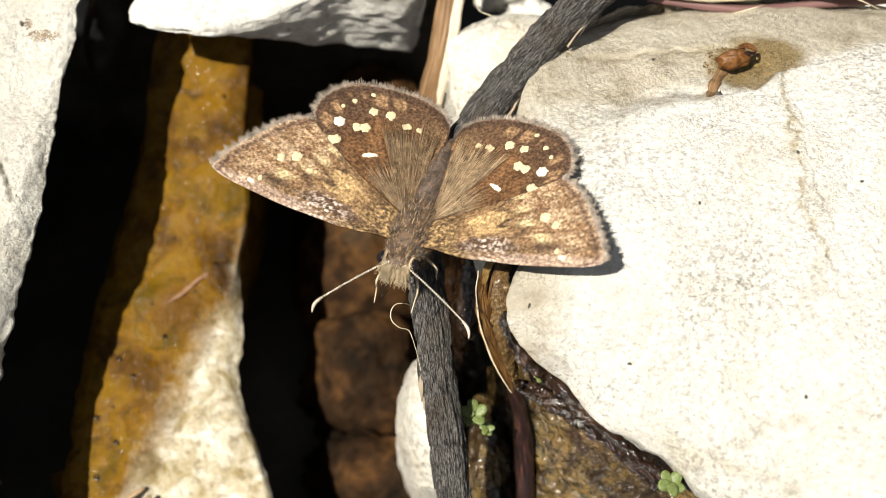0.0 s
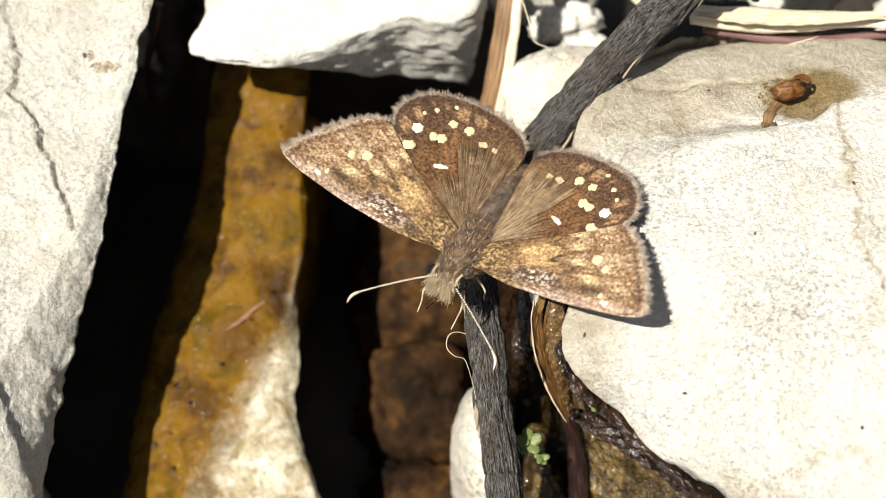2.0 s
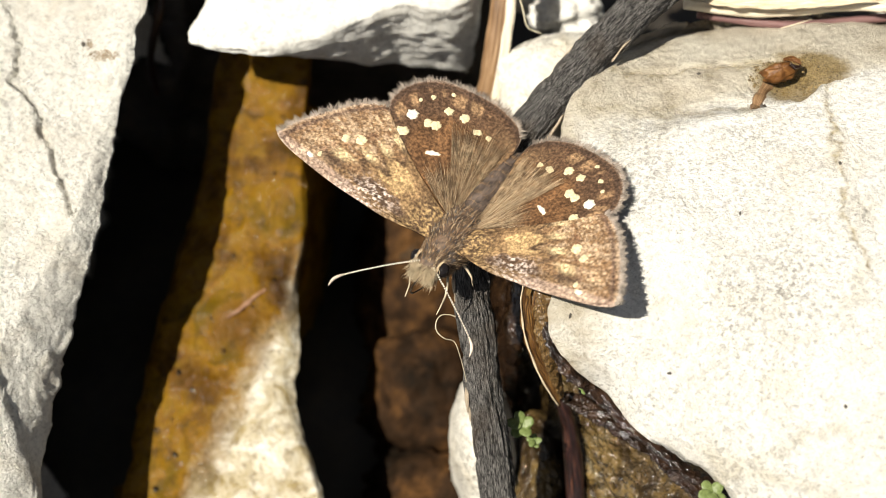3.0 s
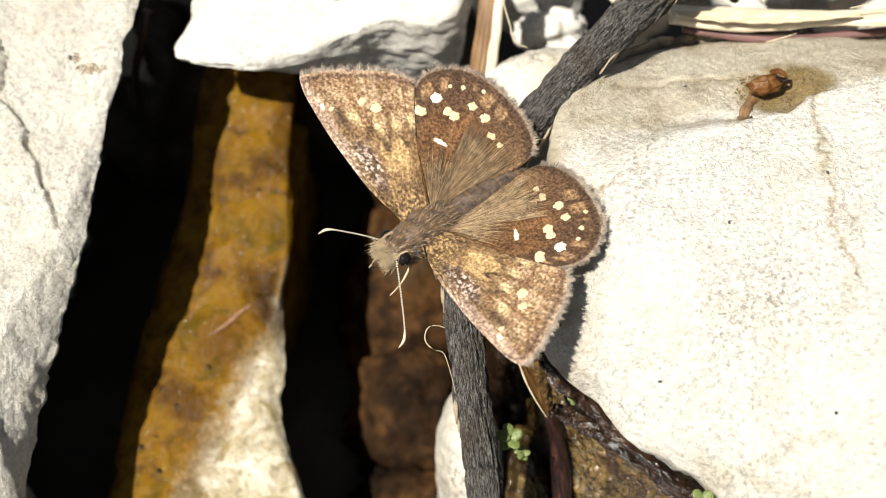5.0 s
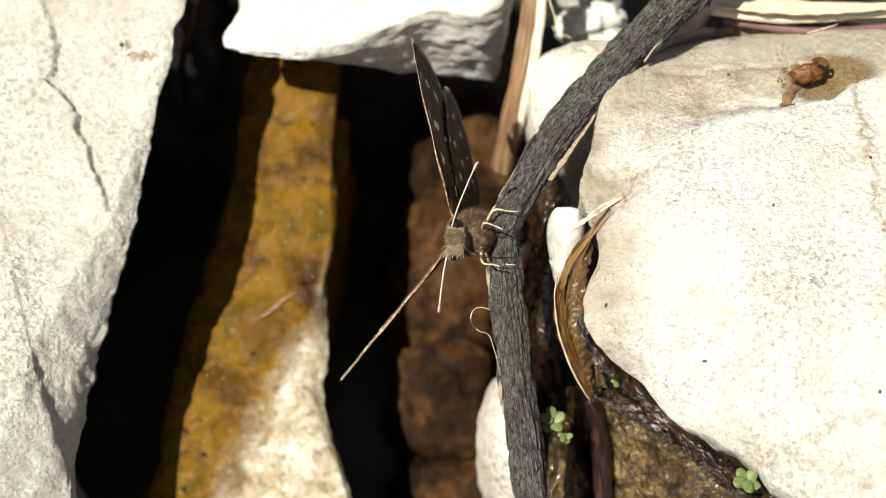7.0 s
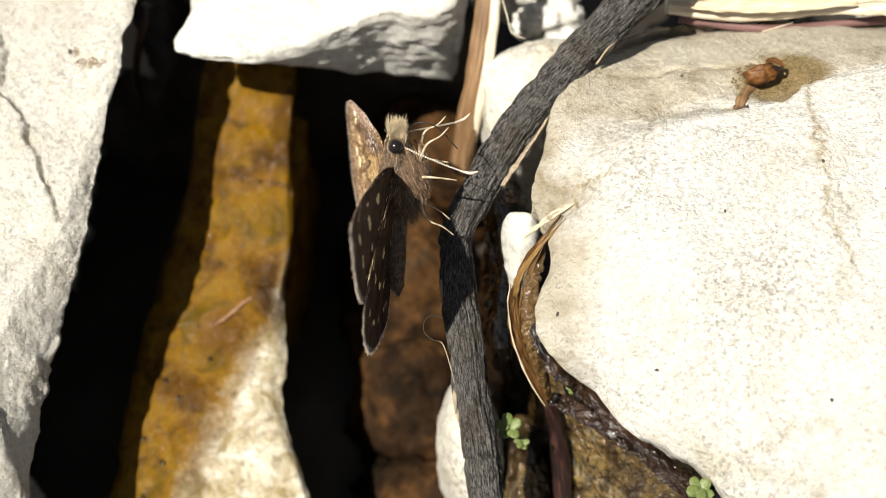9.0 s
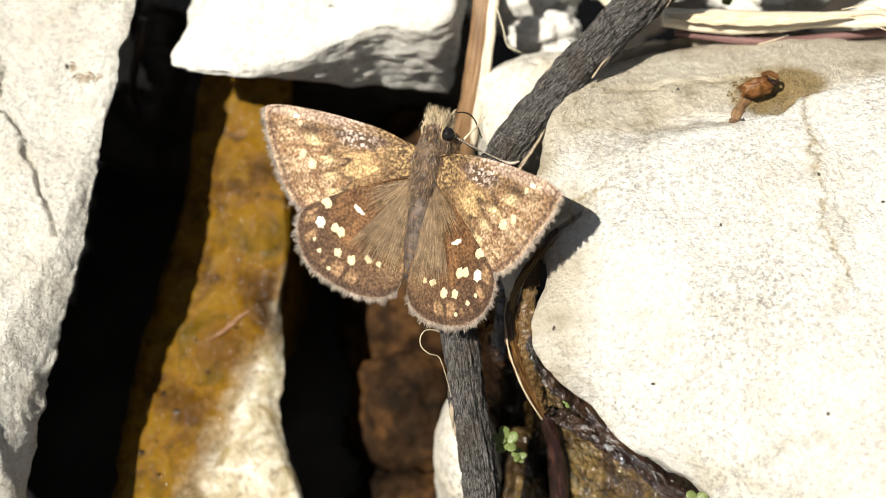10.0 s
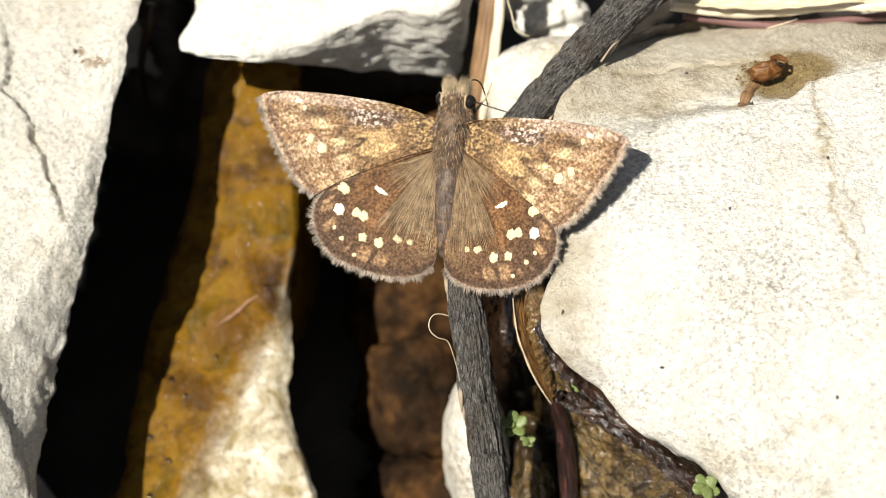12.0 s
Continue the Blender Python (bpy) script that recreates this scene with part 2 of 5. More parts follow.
BARK = bark_material()
BARK_PEEL = fibre_material("peeled_bark", [(0.3, (0.12, 0.09, 0.06)), (0.5, (0.36, 0.29, 0.21)), (0.7, (0.55, 0.47, 0.36))], (20, 14, 1), 0.7, 0.6)
STRAW = fibre_material("dry_straw", [(0.3, (0.40, 0.29, 0.17)), (0.5, (0.68, 0.60, 0.46)), (0.7, (0.84, 0.79, 0.68))], (18, 3, 1), 0.5, 0.4)
STALK = fibre_material("brown_stalk", [(0.3, (0.16, 0.09, 0.045)), (0.5, (0.40, 0.28, 0.16)), (0.7, (0.60, 0.47, 0.31))], (16, 4, 1), 0.5, 0.4)
STALK_DARK = fibre_material("dark_stalk", [(0.3, (0.07, 0.035, 0.015)), (0.5, (0.20, 0.115, 0.055)), (0.7, (0.36, 0.24, 0.14))], (16, 4, 1), 0.5, 0.4)
PURPLE = fibre_material("purple_stem", [(0.3, (0.085, 0.042, 0.04)), (0.6, (0.19, 0.105, 0.10))], (14, 5, 1), 0.45, 0.3)
GREEN_STEM = fibre_material("green_stem", [(0.3, (0.07, 0.10, 0.02)), (0.6, (0.20, 0.24, 0.06))], (14, 5, 1), 0.45, 0.3)
ROOT = fibre_material("wet_root", [(0.36, (0.004, 0.002, 0.0015)), (0.55, (0.022, 0.007, 0.005)), (0.72, (0.12, 0.045, 0.022))], (12, 8, 1), 0.3, 0.8, coat=0.5)
LEAF = fibre_material("dead_leaf", [(0.38, (0.015, 0.006, 0.002)), (0.5, (0.085, 0.036, 0.008)), (0.66, (0.28, 0.155, 0.045))], (22, 4, 1), 0.3, 0.8, coat=0.4)
LEAF_ORANGE = fibre_material("orange_leaf", [(0.3, (0.04, 0.015, 0.004)), (0.5, (0.12, 0.048, 0.012)), (0.7, (0.24, 0.115, 0.035))], (10, 3, 1), 0.4, 0.5)
STRIP = fibre_material("pinkish_strip", [(0.3, (0.12, 0.06, 0.03)), (0.6, (0.24, 0.125, 0.065))], (10, 3, 1), 0.5, 0.3)
LEAF_GOLD = fibre_material("golden_leaf", [(0.3, (0.10, 0.05, 0.012)), (0.5, (0.27, 0.155, 0.045)), (0.7, (0.46, 0.32, 0.14))], (30, 3, 1), 0.35, 0.8, coat=0.3)
LEAF_PALE = fibre_material("bleached_leaf", [(0.3, (0.36, 0.26, 0.15)), (0.5, (0.60, 0.50, 0.35)), (0.7, (0.76, 0.69, 0.56))], (12, 3, 1), 0.5, 0.4)
LEAF_GRIT = fibre_material("gritty_leaf", [(0.36, (0.012, 0.006, 0.002)), (0.5, (0.11, 0.060, 0.018)), (0.64, (0.34, 0.21, 0.075))], (60, 70, 1), 0.3, 0.8, coat=0.4)
GREEN = fibre_material("green_plantlet", [(0.3, (0.06, 0.09, 0.02)), (0.55, (0.14, 0.18, 0.06)), (0.75, (0.34, 0.37, 0.20))], (5, 5, 1), 0.35, 0.3)
PALE_FIBRE = fibre_material("pale_fibre", [(0.3, (0.45, 0.38, 0.25)), (0.7, (0.7, 0.62, 0.46))], (5, 5, 1), 0.5, 0.2)
DARK_BIT = fibre_material("dark_debris", [(0.3, (0.02, 0.018, 0.015)), (0.7, (0.13, 0.11, 0.09))], (5, 5, 1), 0.7, 0.4)


# ---------- mesh helpers ----------
def mesh_from(name, verts, faces, material, uvs=None, cols=None, smooth=True):
    me = bpy.data.meshes.new(name)
    me.from_pydata([(x * MM, y * MM, z * MM) for x, y, z in verts], [], faces)
    me.materials.append(material)
    if smooth:
        me.polygons.foreach_set("use_smooth", [True] * len(me.polygons))
    if uvs is not None:
        layer = me.uv_layers.new(name="UVMap")
        idx = np.empty(len(me.loops), dtype=np.int32)
        me.loops.foreach_get("vertex_index", idx)
        layer.data.foreach_set("uv", np.asarray(uvs, dtype=np.float32)[idx].ravel())
    if cols is not None:
        at = me.color_attributes.new("scales", "FLOAT_COLOR", "POINT")
        at.data.foreach_set("color", np.asarray(cols, dtype=np.float32).ravel())
    me.validate()
    me.update()
    return me


def part(name, me, parent, label=""):
    ob = new(name, me)
    ob.parent = parent
    return tagged(ob, label)


def thing(name, me, label, category, group="", kind="", at=None):
    ob = new(name, me)
    if at is not None:
        ob.matrix_world = at
    return tagged(ob, label, category, group, kind)


def empty(name, label, category, m=None, group=""):
    ob = new(name)
    ob.empty_display_size = 0.002
    if m is not None:
        ob.matrix_world = m
    return tagged(ob, label, category, group)


def closed_curve(points, count):
    """Closed smooth curve through points, evenly resampled."""
    p = np.array(points, float)
    k = len(p)
    out = []
    for i in range(k):
        a, b, c, d = p[(i - 1) % k], p[i], p[(i + 1) % k], p[(i + 2) % k]
        for s in np.linspace(0, 1, 24, endpoint=False):
            out.append(0.5 * (2 * b + (c - a) * s + (2 * a - 5 * b + 4 * c - d) * s * s + (3 * b - a - 3 * c + d) * s ** 3))
    out = np.array(out + [out[0]])
    run = np.concatenate([[0], np.cumsum(np.linalg.norm(np.diff(out, axis=0), axis=1))])
    at = np.linspace(0, run[-1], count, endpoint=False)
    return np.stack([np.interp(at, run, out[:, j]) for j in range(p.shape[1])], 1)


def open_curve(points, count):
    p = np.array(points, float)
    p = np.vstack([2 * p[0] - p[1], p, 2 * p[-1] - p[-2]])
    out = []
    for i in range(1, len(p) - 2):
        a, b, c, d = p[i - 1], p[i], p[i + 1], p[i + 2]
        for s in np.linspace(0, 1, 16, endpoint=False):
            out.append(0.5 * (2 * b + (c - a) * s + (2 * a - 5 * b + 4 * c - d) * s * s + (3 * b - a - 3 * c + d) * s ** 3))
    out.append(p[-2])
    out = np.array(out)
    run = np.concatenate([[0], np.cumsum(np.linalg.norm(np.diff(out[:, :3], axis=0), axis=1))])
    at = np.linspace(0, run[-1], count)
    return np.stack([np.interp(at, run, out[:, j]) for j in range(p.shape[1])], 1)


def smooth(a, b, v):
    s = min(1.0, max(0.0, (v - a) / (b - a)))
    return s * s * (3 - 2 * s)


def fbm(v, size, octaves=4):
    return noise.fractal(Vector(v) / size, 0.9, 2.1, octaves)


def stone_mesh(name, outline, centre_z, foot_z, material, flare=0.0, seed=0.0, count=150, rings=46, sides=26, rough=1.0, round_mm=1.2, power=2.2, shape=None, side_flare=None, under=None, flake=0.3, centre=None, drape=None):
    """A stone from its rim: domed top, rounded rim, rough sides down to foot_z.
    under(x, y) gives an overhanging side: face height, its inward slope and the cut below it.
    shape(x, y) adds height to the top; side_flare(x, y) gives the sides' spread in mm at the foot."""
    rim = closed_curve(outline, count)
    c = rim[:, :2].mean(0) if centre is None else np.array(centre)
    nxt, prv = np.roll(rim, -1, 0), np.roll(rim, 1, 0)
    tan = (nxt - prv)[:, :2]
    tan /= np.linalg.norm(tan, axis=1, keepdims=True)
    area = np.sum(rim[:, 0] * nxt[:, 1] - nxt[:, 0] * rim[:, 1])
    out = np.stack([tan[:, 1], -tan[:, 0]], 1) * (1 if area > 0 else -1)
    fit = np.linalg.lstsq(np.c_[rim[:, :2] - c, np.ones(count)], rim[:, 2], rcond=None)[0]
    dome = centre_z - fit[2]
    if drape is not None:
        centre_z = drape + float(np.average(rim[:, 2], weights=1 / np.hypot(rim[:, 0] - c[0], rim[:, 1] - c[1]) ** 3))
    verts, faces = [(c[0], c[1], centre_z)], []
    off = Vector((seed * 13.7, seed * 7.1, seed * 3.3))
    for r in range(1, rings + sides + 1):
        for i in range(count):
            x, y, z = rim[i]
            if r <= rings:
                f = (r / rings) ** 0.8
                px, py = c[0] + (x - c[0]) * f, c[1] + (y - c[1]) * f
                flat_rim = fit[2] + fit[0] * (x - c[0]) + fit[1] * (y - c[1])
                pz = fit[2] + fit[0] * (px - c[0]) + fit[1] * (py - c[1]) + dome * (1 - f ** power) + (z - flat_rim) * f ** 5
                if drape is not None:
                    away = np.hypot(rim[:, 0] - px, rim[:, 1] - py) + 0.4
                    pz = float(np.average(rim[:, 2], weights=away ** -3)) + drape * (1 - f ** power)
                edge = np.hypot(x - c[0], y - c[1]) * (1 - f)
                if edge < round_mm:
                    pz -= round_mm * 0.5 * (1 - edge / round_mm) ** 2
                lean = max(0.0, 1 - edge / (round_mm * 2)) * 0.7
            else:
                s = ((r - rings) / sides) ** 1.2
                fl = flare if side_flare is None else side_flare(x, y)
                bulge = round_mm * 0.5 * math.sin(min(1, s * 3) * math.pi / 2)
                px, py = x + out[i, 0] * (fl * s + bulge), y + out[i, 1] * (fl * s + bulge)
                low = foot_z(x, y) if callable(foot_z) else foot_z
                pz = z - round_mm * 0.5 - (z - round_mm * 0.5 - low) * s
                if under is not None:
                    face, slope, cut = under(x, y)
                    h = z - pz
                    back = slope * min(h, face) + cut * smooth(face, face + 7.0, h)
                    px -= out[i, 0] * back
                    py -= out[i, 1] * back
                lean = 1.0
            q = Vector((px, py, pz)) + off
            d = rough * (0.55 * fbm(q, 9.0, 3) + 0.22 * fbm(q, 2.6, 4) + 0.06 * fbm(q, 0.8, 3))
            if lean > 0.3:
                d += rough * 0.75 * lean * (abs(fbm(q, 3.5, 4)) - 0.3)
                d += rough * flake * lean * (abs(fbm(Vector((q.x, q.y * 0.7, q.z * 1.6)), 1.3, 4)) - 0.3)
            px += out[i, 0] * d * lean
            py += out[i, 1] * d * lean
            pz += d * (1 - lean)
            if shape is not None and r <= rings:
                pz += shape(px, py)
            verts.append((px, py, pz))
    for i in range(count):
        faces.append((0, 1 + i, 1 + (i + 1) % count))
    for r in range(rings + sides - 1):
        a = 1 + r * count
        for i in range(count):
            j = (i + 1) % count
            faces.append((a + i, a + count + i, a + count + j, a + j))
    base = 1 + (rings + sides - 1) * count
    faces.append(tuple(base + i for i in range(count))[::-1])
    if area < 0:
        faces = [f[::-1] for f in faces]
    return mesh_from(name, verts, faces, material)


def tube_mesh(name, points, material, around=14, count=60, ridges=0.0, wobble=0.0, seed=0.0, flat=1.0, turns=0.0, lumps=0.0, lump_size=1.1):
    """A tapering stem through (x, y, z, radius) points, with capped ends, long ridges and wobble."""
    p = open_curve(points, count)
    verts, uvs, faces = [], [], []
    up = Vector((0.13, 0.21, 1)).normalized()
    length = 0.0
    for k in range(count):
        a, b = p[max(0, k - 1), :3], p[min(count - 1, k + 1), :3]
        t = Vector(b - a).normalized()
        u = t.cross(up)
        u = u.normalized() if u.length > 0.05 else Vector((1, 0, 0))
        w = u.cross(t).normalized()
        if k:
            length += float(np.linalg.norm(p[k, :3] - p[k - 1, :3]))
        for i in range(around):
            g = 2 * math.pi * i / around + turns * k / count
            r = p[k, 3]
            if ridges:
                r += ridges * fbm((math.cos(g) * 6 + seed, math.sin(g) * 6, length * 0.22), 1.0, 2)
                r += ridges * 0.35 * fbm((math.cos(g) * 1.5 + seed, math.sin(g) * 1.5, length * 0.6), 1.0, 3)
            if lumps:
                r += lumps * fbm((math.cos(g) * r + seed * 3, math.sin(g) * r, length), lump_size, 4)
            if wobble:
                r += wobble * noise.noise(Vector((math.cos(g) + seed, math.sin(g), length * 0.5)))
            o = u * (math.cos(g) * r) + w * (math.sin(g) * r * flat)
            verts.append((p[k, 0] + o.x, p[k, 1] + o.y, p[k, 2] + o.z))
            uvs.append((abs(i / around * 2 - 1), length * 0.05 * (1 if around < 100 else 2)))
    for k in range(count - 1):
        for i in range(around):
            j = (i + 1) % around
            faces.append((k * around + i, k * around + j, (k + 1) * around + j, (k + 1) * around + i))
    faces.append(tuple(range(around))[::-1])
    faces.append(tuple((count - 1) * around + i for i in range(around)))
    return mesh_from(name, verts, faces, material, uvs)


def blade_mesh(name, points, material, count=50, thick=0.12, curl=0.3, seed=0.0):
    """A leaf strip through (x, y, z, half width, bank in degrees) points, curled across, with thickness."""
    p = open_curve(points, count)
    cols_n = 17
    verts, uvs, faces = [], [], []
    for side in (1, -1):
        for k in range(count):
            a, b = p[max(0, k - 1), :3], p[min(count - 1, k + 1), :3]
            t = Vector(b - a).normalized()
            u = t.cross(Vector((0, 0, 1))).normalized()
            u.rotate(Matrix.Rotation(radians(p[k, 4]), 3, t))
            nrm = u.cross(t).normalized()
            for i in range(cols_n):
                s = i / (cols_n - 1) * 2 - 1
                hw = p[k, 3] * (1 + 0.18 * noise.noise(Vector((k * 0.3, s * 2, seed))))
                lift = curl * p[k, 3] * (s * s - 0.4) + 0.12 * noise.noise(Vector((k * 0.25, s * 1.5, seed + 5))) + 0.07 * p[k, 3] * math.sin(s * 12 + k * 0.05 + seed)
                o = u * (s * hw) + nrm * (lift + side * thick * 0.5)
                verts.append((p[k, 0] + o.x, p[k, 1] + o.y, p[k, 2] + o.z))
                uvs.append((i / cols_n, k / count * 3))
    half = count * cols_n
    for k in range(count - 1):
        for i in range(cols_n - 1):
            q = k * cols_n + i
            faces.append((q, q + 1, q + cols_n + 1, q + cols_n))
            faces.append((half + q, half + q + cols_n, half + q + cols_n + 1, half + q + 1))
    ring = [i for i in range(cols_n)] + [k * cols_n + cols_n - 1 for k in range(1, count)]
    ring += [(count - 1) * cols_n + i for i in range(cols_n - 2, -1, -1)] + [k * cols_n for k in range(count - 2, 0, -1)]
    for a, b in zip(ring, ring[1:] + ring[:1]):
        faces.append((a, half + a, half + b, b))
    return mesh_from(name, verts, faces, material, uvs)


def blob_mesh(name, size, material, seed=0.0, rough=0.15, seg=24, rings=16):
    """A lumpy rounded body of half sizes size, in mm, round its own origin."""
    verts, faces, uvs = [], [], []
    for r in range(rings + 1):
        th = math.pi * r / rings
        for i in range(seg):
            g = 2 * math.pi * i / seg
            d = Vector((math.sin(th) * math.cos(g), math.sin(th) * math.sin(g), math.cos(th)))
            k = 1 + rough * fbm(d * 2 + Vector((seed, seed * 2, 0)), 1.0, 4)
            verts.append((d.x * size[0] * k, d.y * size[1] * k, d.z * size[2] * k))
            uvs.append((i / seg, r / rings))
    for r in range(rings):
        for i in range(seg):
            j = (i + 1) % seg
            faces.append((r * seg + i, (r + 1) * seg + i, (r + 1) * seg + j, r * seg + j))
    return mesh_from(name, verts, faces, material, uvs)


@functools.lru_cache(None)
def surface_of(ob):
    me = ob.data
    return BVHTree.FromPolygons([v.co for v in me.vertices], [p.vertices for p in me.polygons])


def resting(points, ob, lift):
    """The points moved down (or up) on to the stone ob, lift mm above its surface."""
    tree = surface_of(ob)
    out = []
    for p in points:
        hit = tree.ray_cast(Vector((p[0] * MM, p[1] * MM, 0.2)), Vector((0, 0, -1)))[0]
        out.append((p[0], p[1], hit.z / MM + lift if hit else p[2], *p[3:]))
    return out


def at_mm(x, y, z, rx=0, ry=0, rz=0):
    return pose(x * MM, y * MM, z * MM, rx, ry, rz)


# ---------- ground ----------
def ground():
    """One sheet: fine near the stones, coarse out to the horizon."""
    near = list(np.linspace(-90, 90, 91))
    far = [120, 180, 300, 600, 1500, 5000, 20000, 80000, 400000]
    line = [-v for v in far[::-1]] + near + far
    k = len(line)
    verts = []
    for y in line:
        for x in line:
            z = -3.0 + (1.6 * fbm((x, y, 2.0), 14.0, 4) + 0.7 * fbm((x, y, 9.0), 4.0, 3) if abs(x) < 100 and abs(y) < 100 else 0)
            verts.append((x, y, z))
    faces = [(j * k + i, j * k + i + 1, (j + 1) * k + i + 1, (j + 1) * k + i) for j in range(k - 1) for i in range(k - 1)]
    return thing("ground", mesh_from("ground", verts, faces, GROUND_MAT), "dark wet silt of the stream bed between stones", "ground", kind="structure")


ground()


# ---------- stones ----------
def polyline_distance(x, y, pts):
    best = 1e9
    for (ax, ay), (bx, by) in zip(pts, pts[1:]):
        dx, dy = bx - ax, by - ay
        s = min(1, max(0, ((x - ax) * dx + (y - ay) * dy) / (dx * dx + dy * dy)))
        best = min(best, math.hypot(x - ax - s * dx, y - ay - s * dy))
    return best


LEFT_CRACK = [(-43.6, 30.3), (-40.8, 23.3), (-39.2, 18.5), (-39.5, 15.2), (-37.2, 12.7), (-35.6, 8.1), (-33.3, 3.4)]


def left_top(x, y):
    d = polyline_distance(x + 0.55 * fbm((x, y, 0.0), 1.4, 4), y, LEFT_CRACK)
    crack = -0.9 * (1 - smooth(0.03, 0.26 + 0.12 * noise.noise(Vector((x, y, 40))), d))
    # the top breaks off along a ragged line into a steep flaky side
    rim = np.interp(y, (-22.5, -15.3, -6.6, -2, 2.1, 6.6, 12.8), (-37.4, -36.1, -34.4, -33.2, -31.8, -31.3, -30.3))
    width = np.interp(y, (-22.5, -15.3, -6.6, -2, 2.1, 6.6, 12.8), (4.4, 4.0, 3.4, 2.6, 1.6, 1.0, 0.6))
    rise = np.interp(y, (-22.5, -15.3, -6.6, -2, 2.1, 6.6, 12.8), (3.5, 3.3, 2.8, 2.2, 1.3, 0.6, 0.0))
    jag = 0.5 * fbm((y * 1.2, x * 0.5, 31.0), 1.8, 4) * min(1.0, width / 2)
    inside = (rim - x + jag) / width
    flake = 0.40 * (abs(fbm((x * 1.5, y * 0.6, 52.0), 1.5, 4)) - 0.25) * (1 - smooth(0.9, 1.5, inside)) * smooth(0.0, 0.3, inside) * min(1.0, rise / 3)
    return crack + rise * min(1.0, max(0.0, inside)) + flake


def left_boulder():
    rim = [(-27.7, 46.6, 44.2), (-27.4, 32.8, 43.6), (-27.9, 24.2, 42.5), (-29, 19.1, 41.6), (-29, 17, 40.6), (-29.8, 15.3, 39.8), (-30.3, 12.8, 39.4), (-31.3, 6.6, 38), (-31.8, 2.1, 36.6), (-33.2, -2, 34.4), (-34.4, -6.6, 32.3), (-36.1, -15.3, 29.2), (-37.4, -22.5, 28), (-57.3, -23.2, 30.6), (-61.8, 2.8, 38.4), (-63.5, 32.8, 43.6), (-63.9, 46.6, 44.2)]
    me = stone_mesh("boulder", rim, 40.6, -4, STONE_LEFT, seed=1.0, count=560, rings=120, sides=75, rough=1.0, round_mm=1.8, power=1.6, shape=left_top, flake=0.75,
                    under=lambda x, y: (1.0, 0.9, 15.0) if x > -45 else (10.0, 0.0, 0.0))
    return thing("boulder", me, "large pale grey limestone boulder with a dark crack", "stone", "stream stones")


def right_top(x, y):
    """The upper shelf lies lower than the main face; a notch holds debris."""
    edge = np.interp(x, (5, 11.5, 13.9, 16.6, 18.9, 21.6, 23.0, 26.2, 27.7, 30.9, 36.0, 60), (1.2, 4.0, 5.6, 6.1, 6.6, 7.1, 7.9, 8.2, 9.8, 10.7, 11.6, 12.5))
    edge += 0.35 * noise.noise(Vector((x * 0.5, 0, 3))) + 0.2 * noise.noise(Vector((x * 2.0, 0, 8)))
    h = 2.3 * (1 - smooth(-0.2, 1.5 + 1.6 * (1 - smooth(20.0, 24.0, x)), y - edge)) * smooth(9.0, 19.0, x) - 0.15 * max(0.0, y - edge - 0.5) * smooth(9.0, 16.0, x)
    notch = math.exp(-(((x - 25.6) / 2.6) ** 2 + ((y - 11.6) / 1.7) ** 2))
    crack = polyline_distance(x, y + 0.3 * noise.noise(Vector((x, 0, 4))), [(11.2, 2.0), (9.8, 0.9), (8.6, 0.2), (7.4, -0.7)])
    wander = 0.7 * fbm((x, y, 5.0), 1.6, 4)
    broken = smooth(-0.25, 0.2, fbm((x, y, 77.0), 2.2, 3))
    vein = polyline_distance(x + wander, y, [(28.2, 11.3), (29.0, 6.0), (29.6, -1.0), (31.5, -6.5)])
    vein2 = polyline_distance(x - wander, y, [(32.4, 9.6), (33.4, 6.5), (33.0, 3.5)])
    layer = polyline_distance(x, y + 0.5 * noise.noise(Vector((x * 0.7, 0, 15))), [(13.0, 13.5), (20.0, 14.6), (27.0, 15.4)])
    pit = 0.16 * max(0.0, noise.noise(Vector((x * 0.9, y * 0.9, 21))) - 0.35)
    return (h - 1.0 * notch - 0.9 * (1 - smooth(0.05, 0.45, crack)) + 2.0 * math.exp(-(((x - 12.5) / 5.0) ** 2 + ((y + 1.8) / 6.5) ** 2)) - broken * (0.40 * (1 - smooth(0.03, 0.30, vein)) + 0.22 * (1 - smooth(0.03, 0.25, vein2)))
            - 0.35 * (1 - smooth(0.03, 0.35, layer)) - pit)


STAIN_LINES = [
    ([(9.4, 0.8), (10.6, 1.9), (11.7, 3.1)], 0.11, 0.95),
    ([(28.0, 10.2), (28.3, 5.0), (28.3, -2.4), (30.0, -6.5)], 0.16, 0.62),
    ([(9.8, 9.4), (14.0, 9.0), (18.5, 8.9), (22.5, 9.6)], 0.45, 0.45),
    ([(10.0, 13.2), (14.0, 13.6), (23.5, 14.6)], 0.18, 0.5),
    ([(17.6, -19.0), (20.0, -20.6), (23.0, -21.6), (27.0, -22.6)], 0.7, 0.3),
    ([(20.6, -20.4), (23.8, -18.8), (27.8, -18.2)], 0.35, 0.3)]
STAIN_SPOTS = [(19.0, 7.7, 0.7, 0.9), (29.4, -1.6, 1.3, 0.3), (29.2, -7.5, 0.9, 0.3), (22.0, 8.6, 0.9, 0.6), (12.0, 6.6, 2.2, 0.35), (15.5, 7.2, 1.8, 0.35), (8.4, 2.2, 1.6, 0.3)]


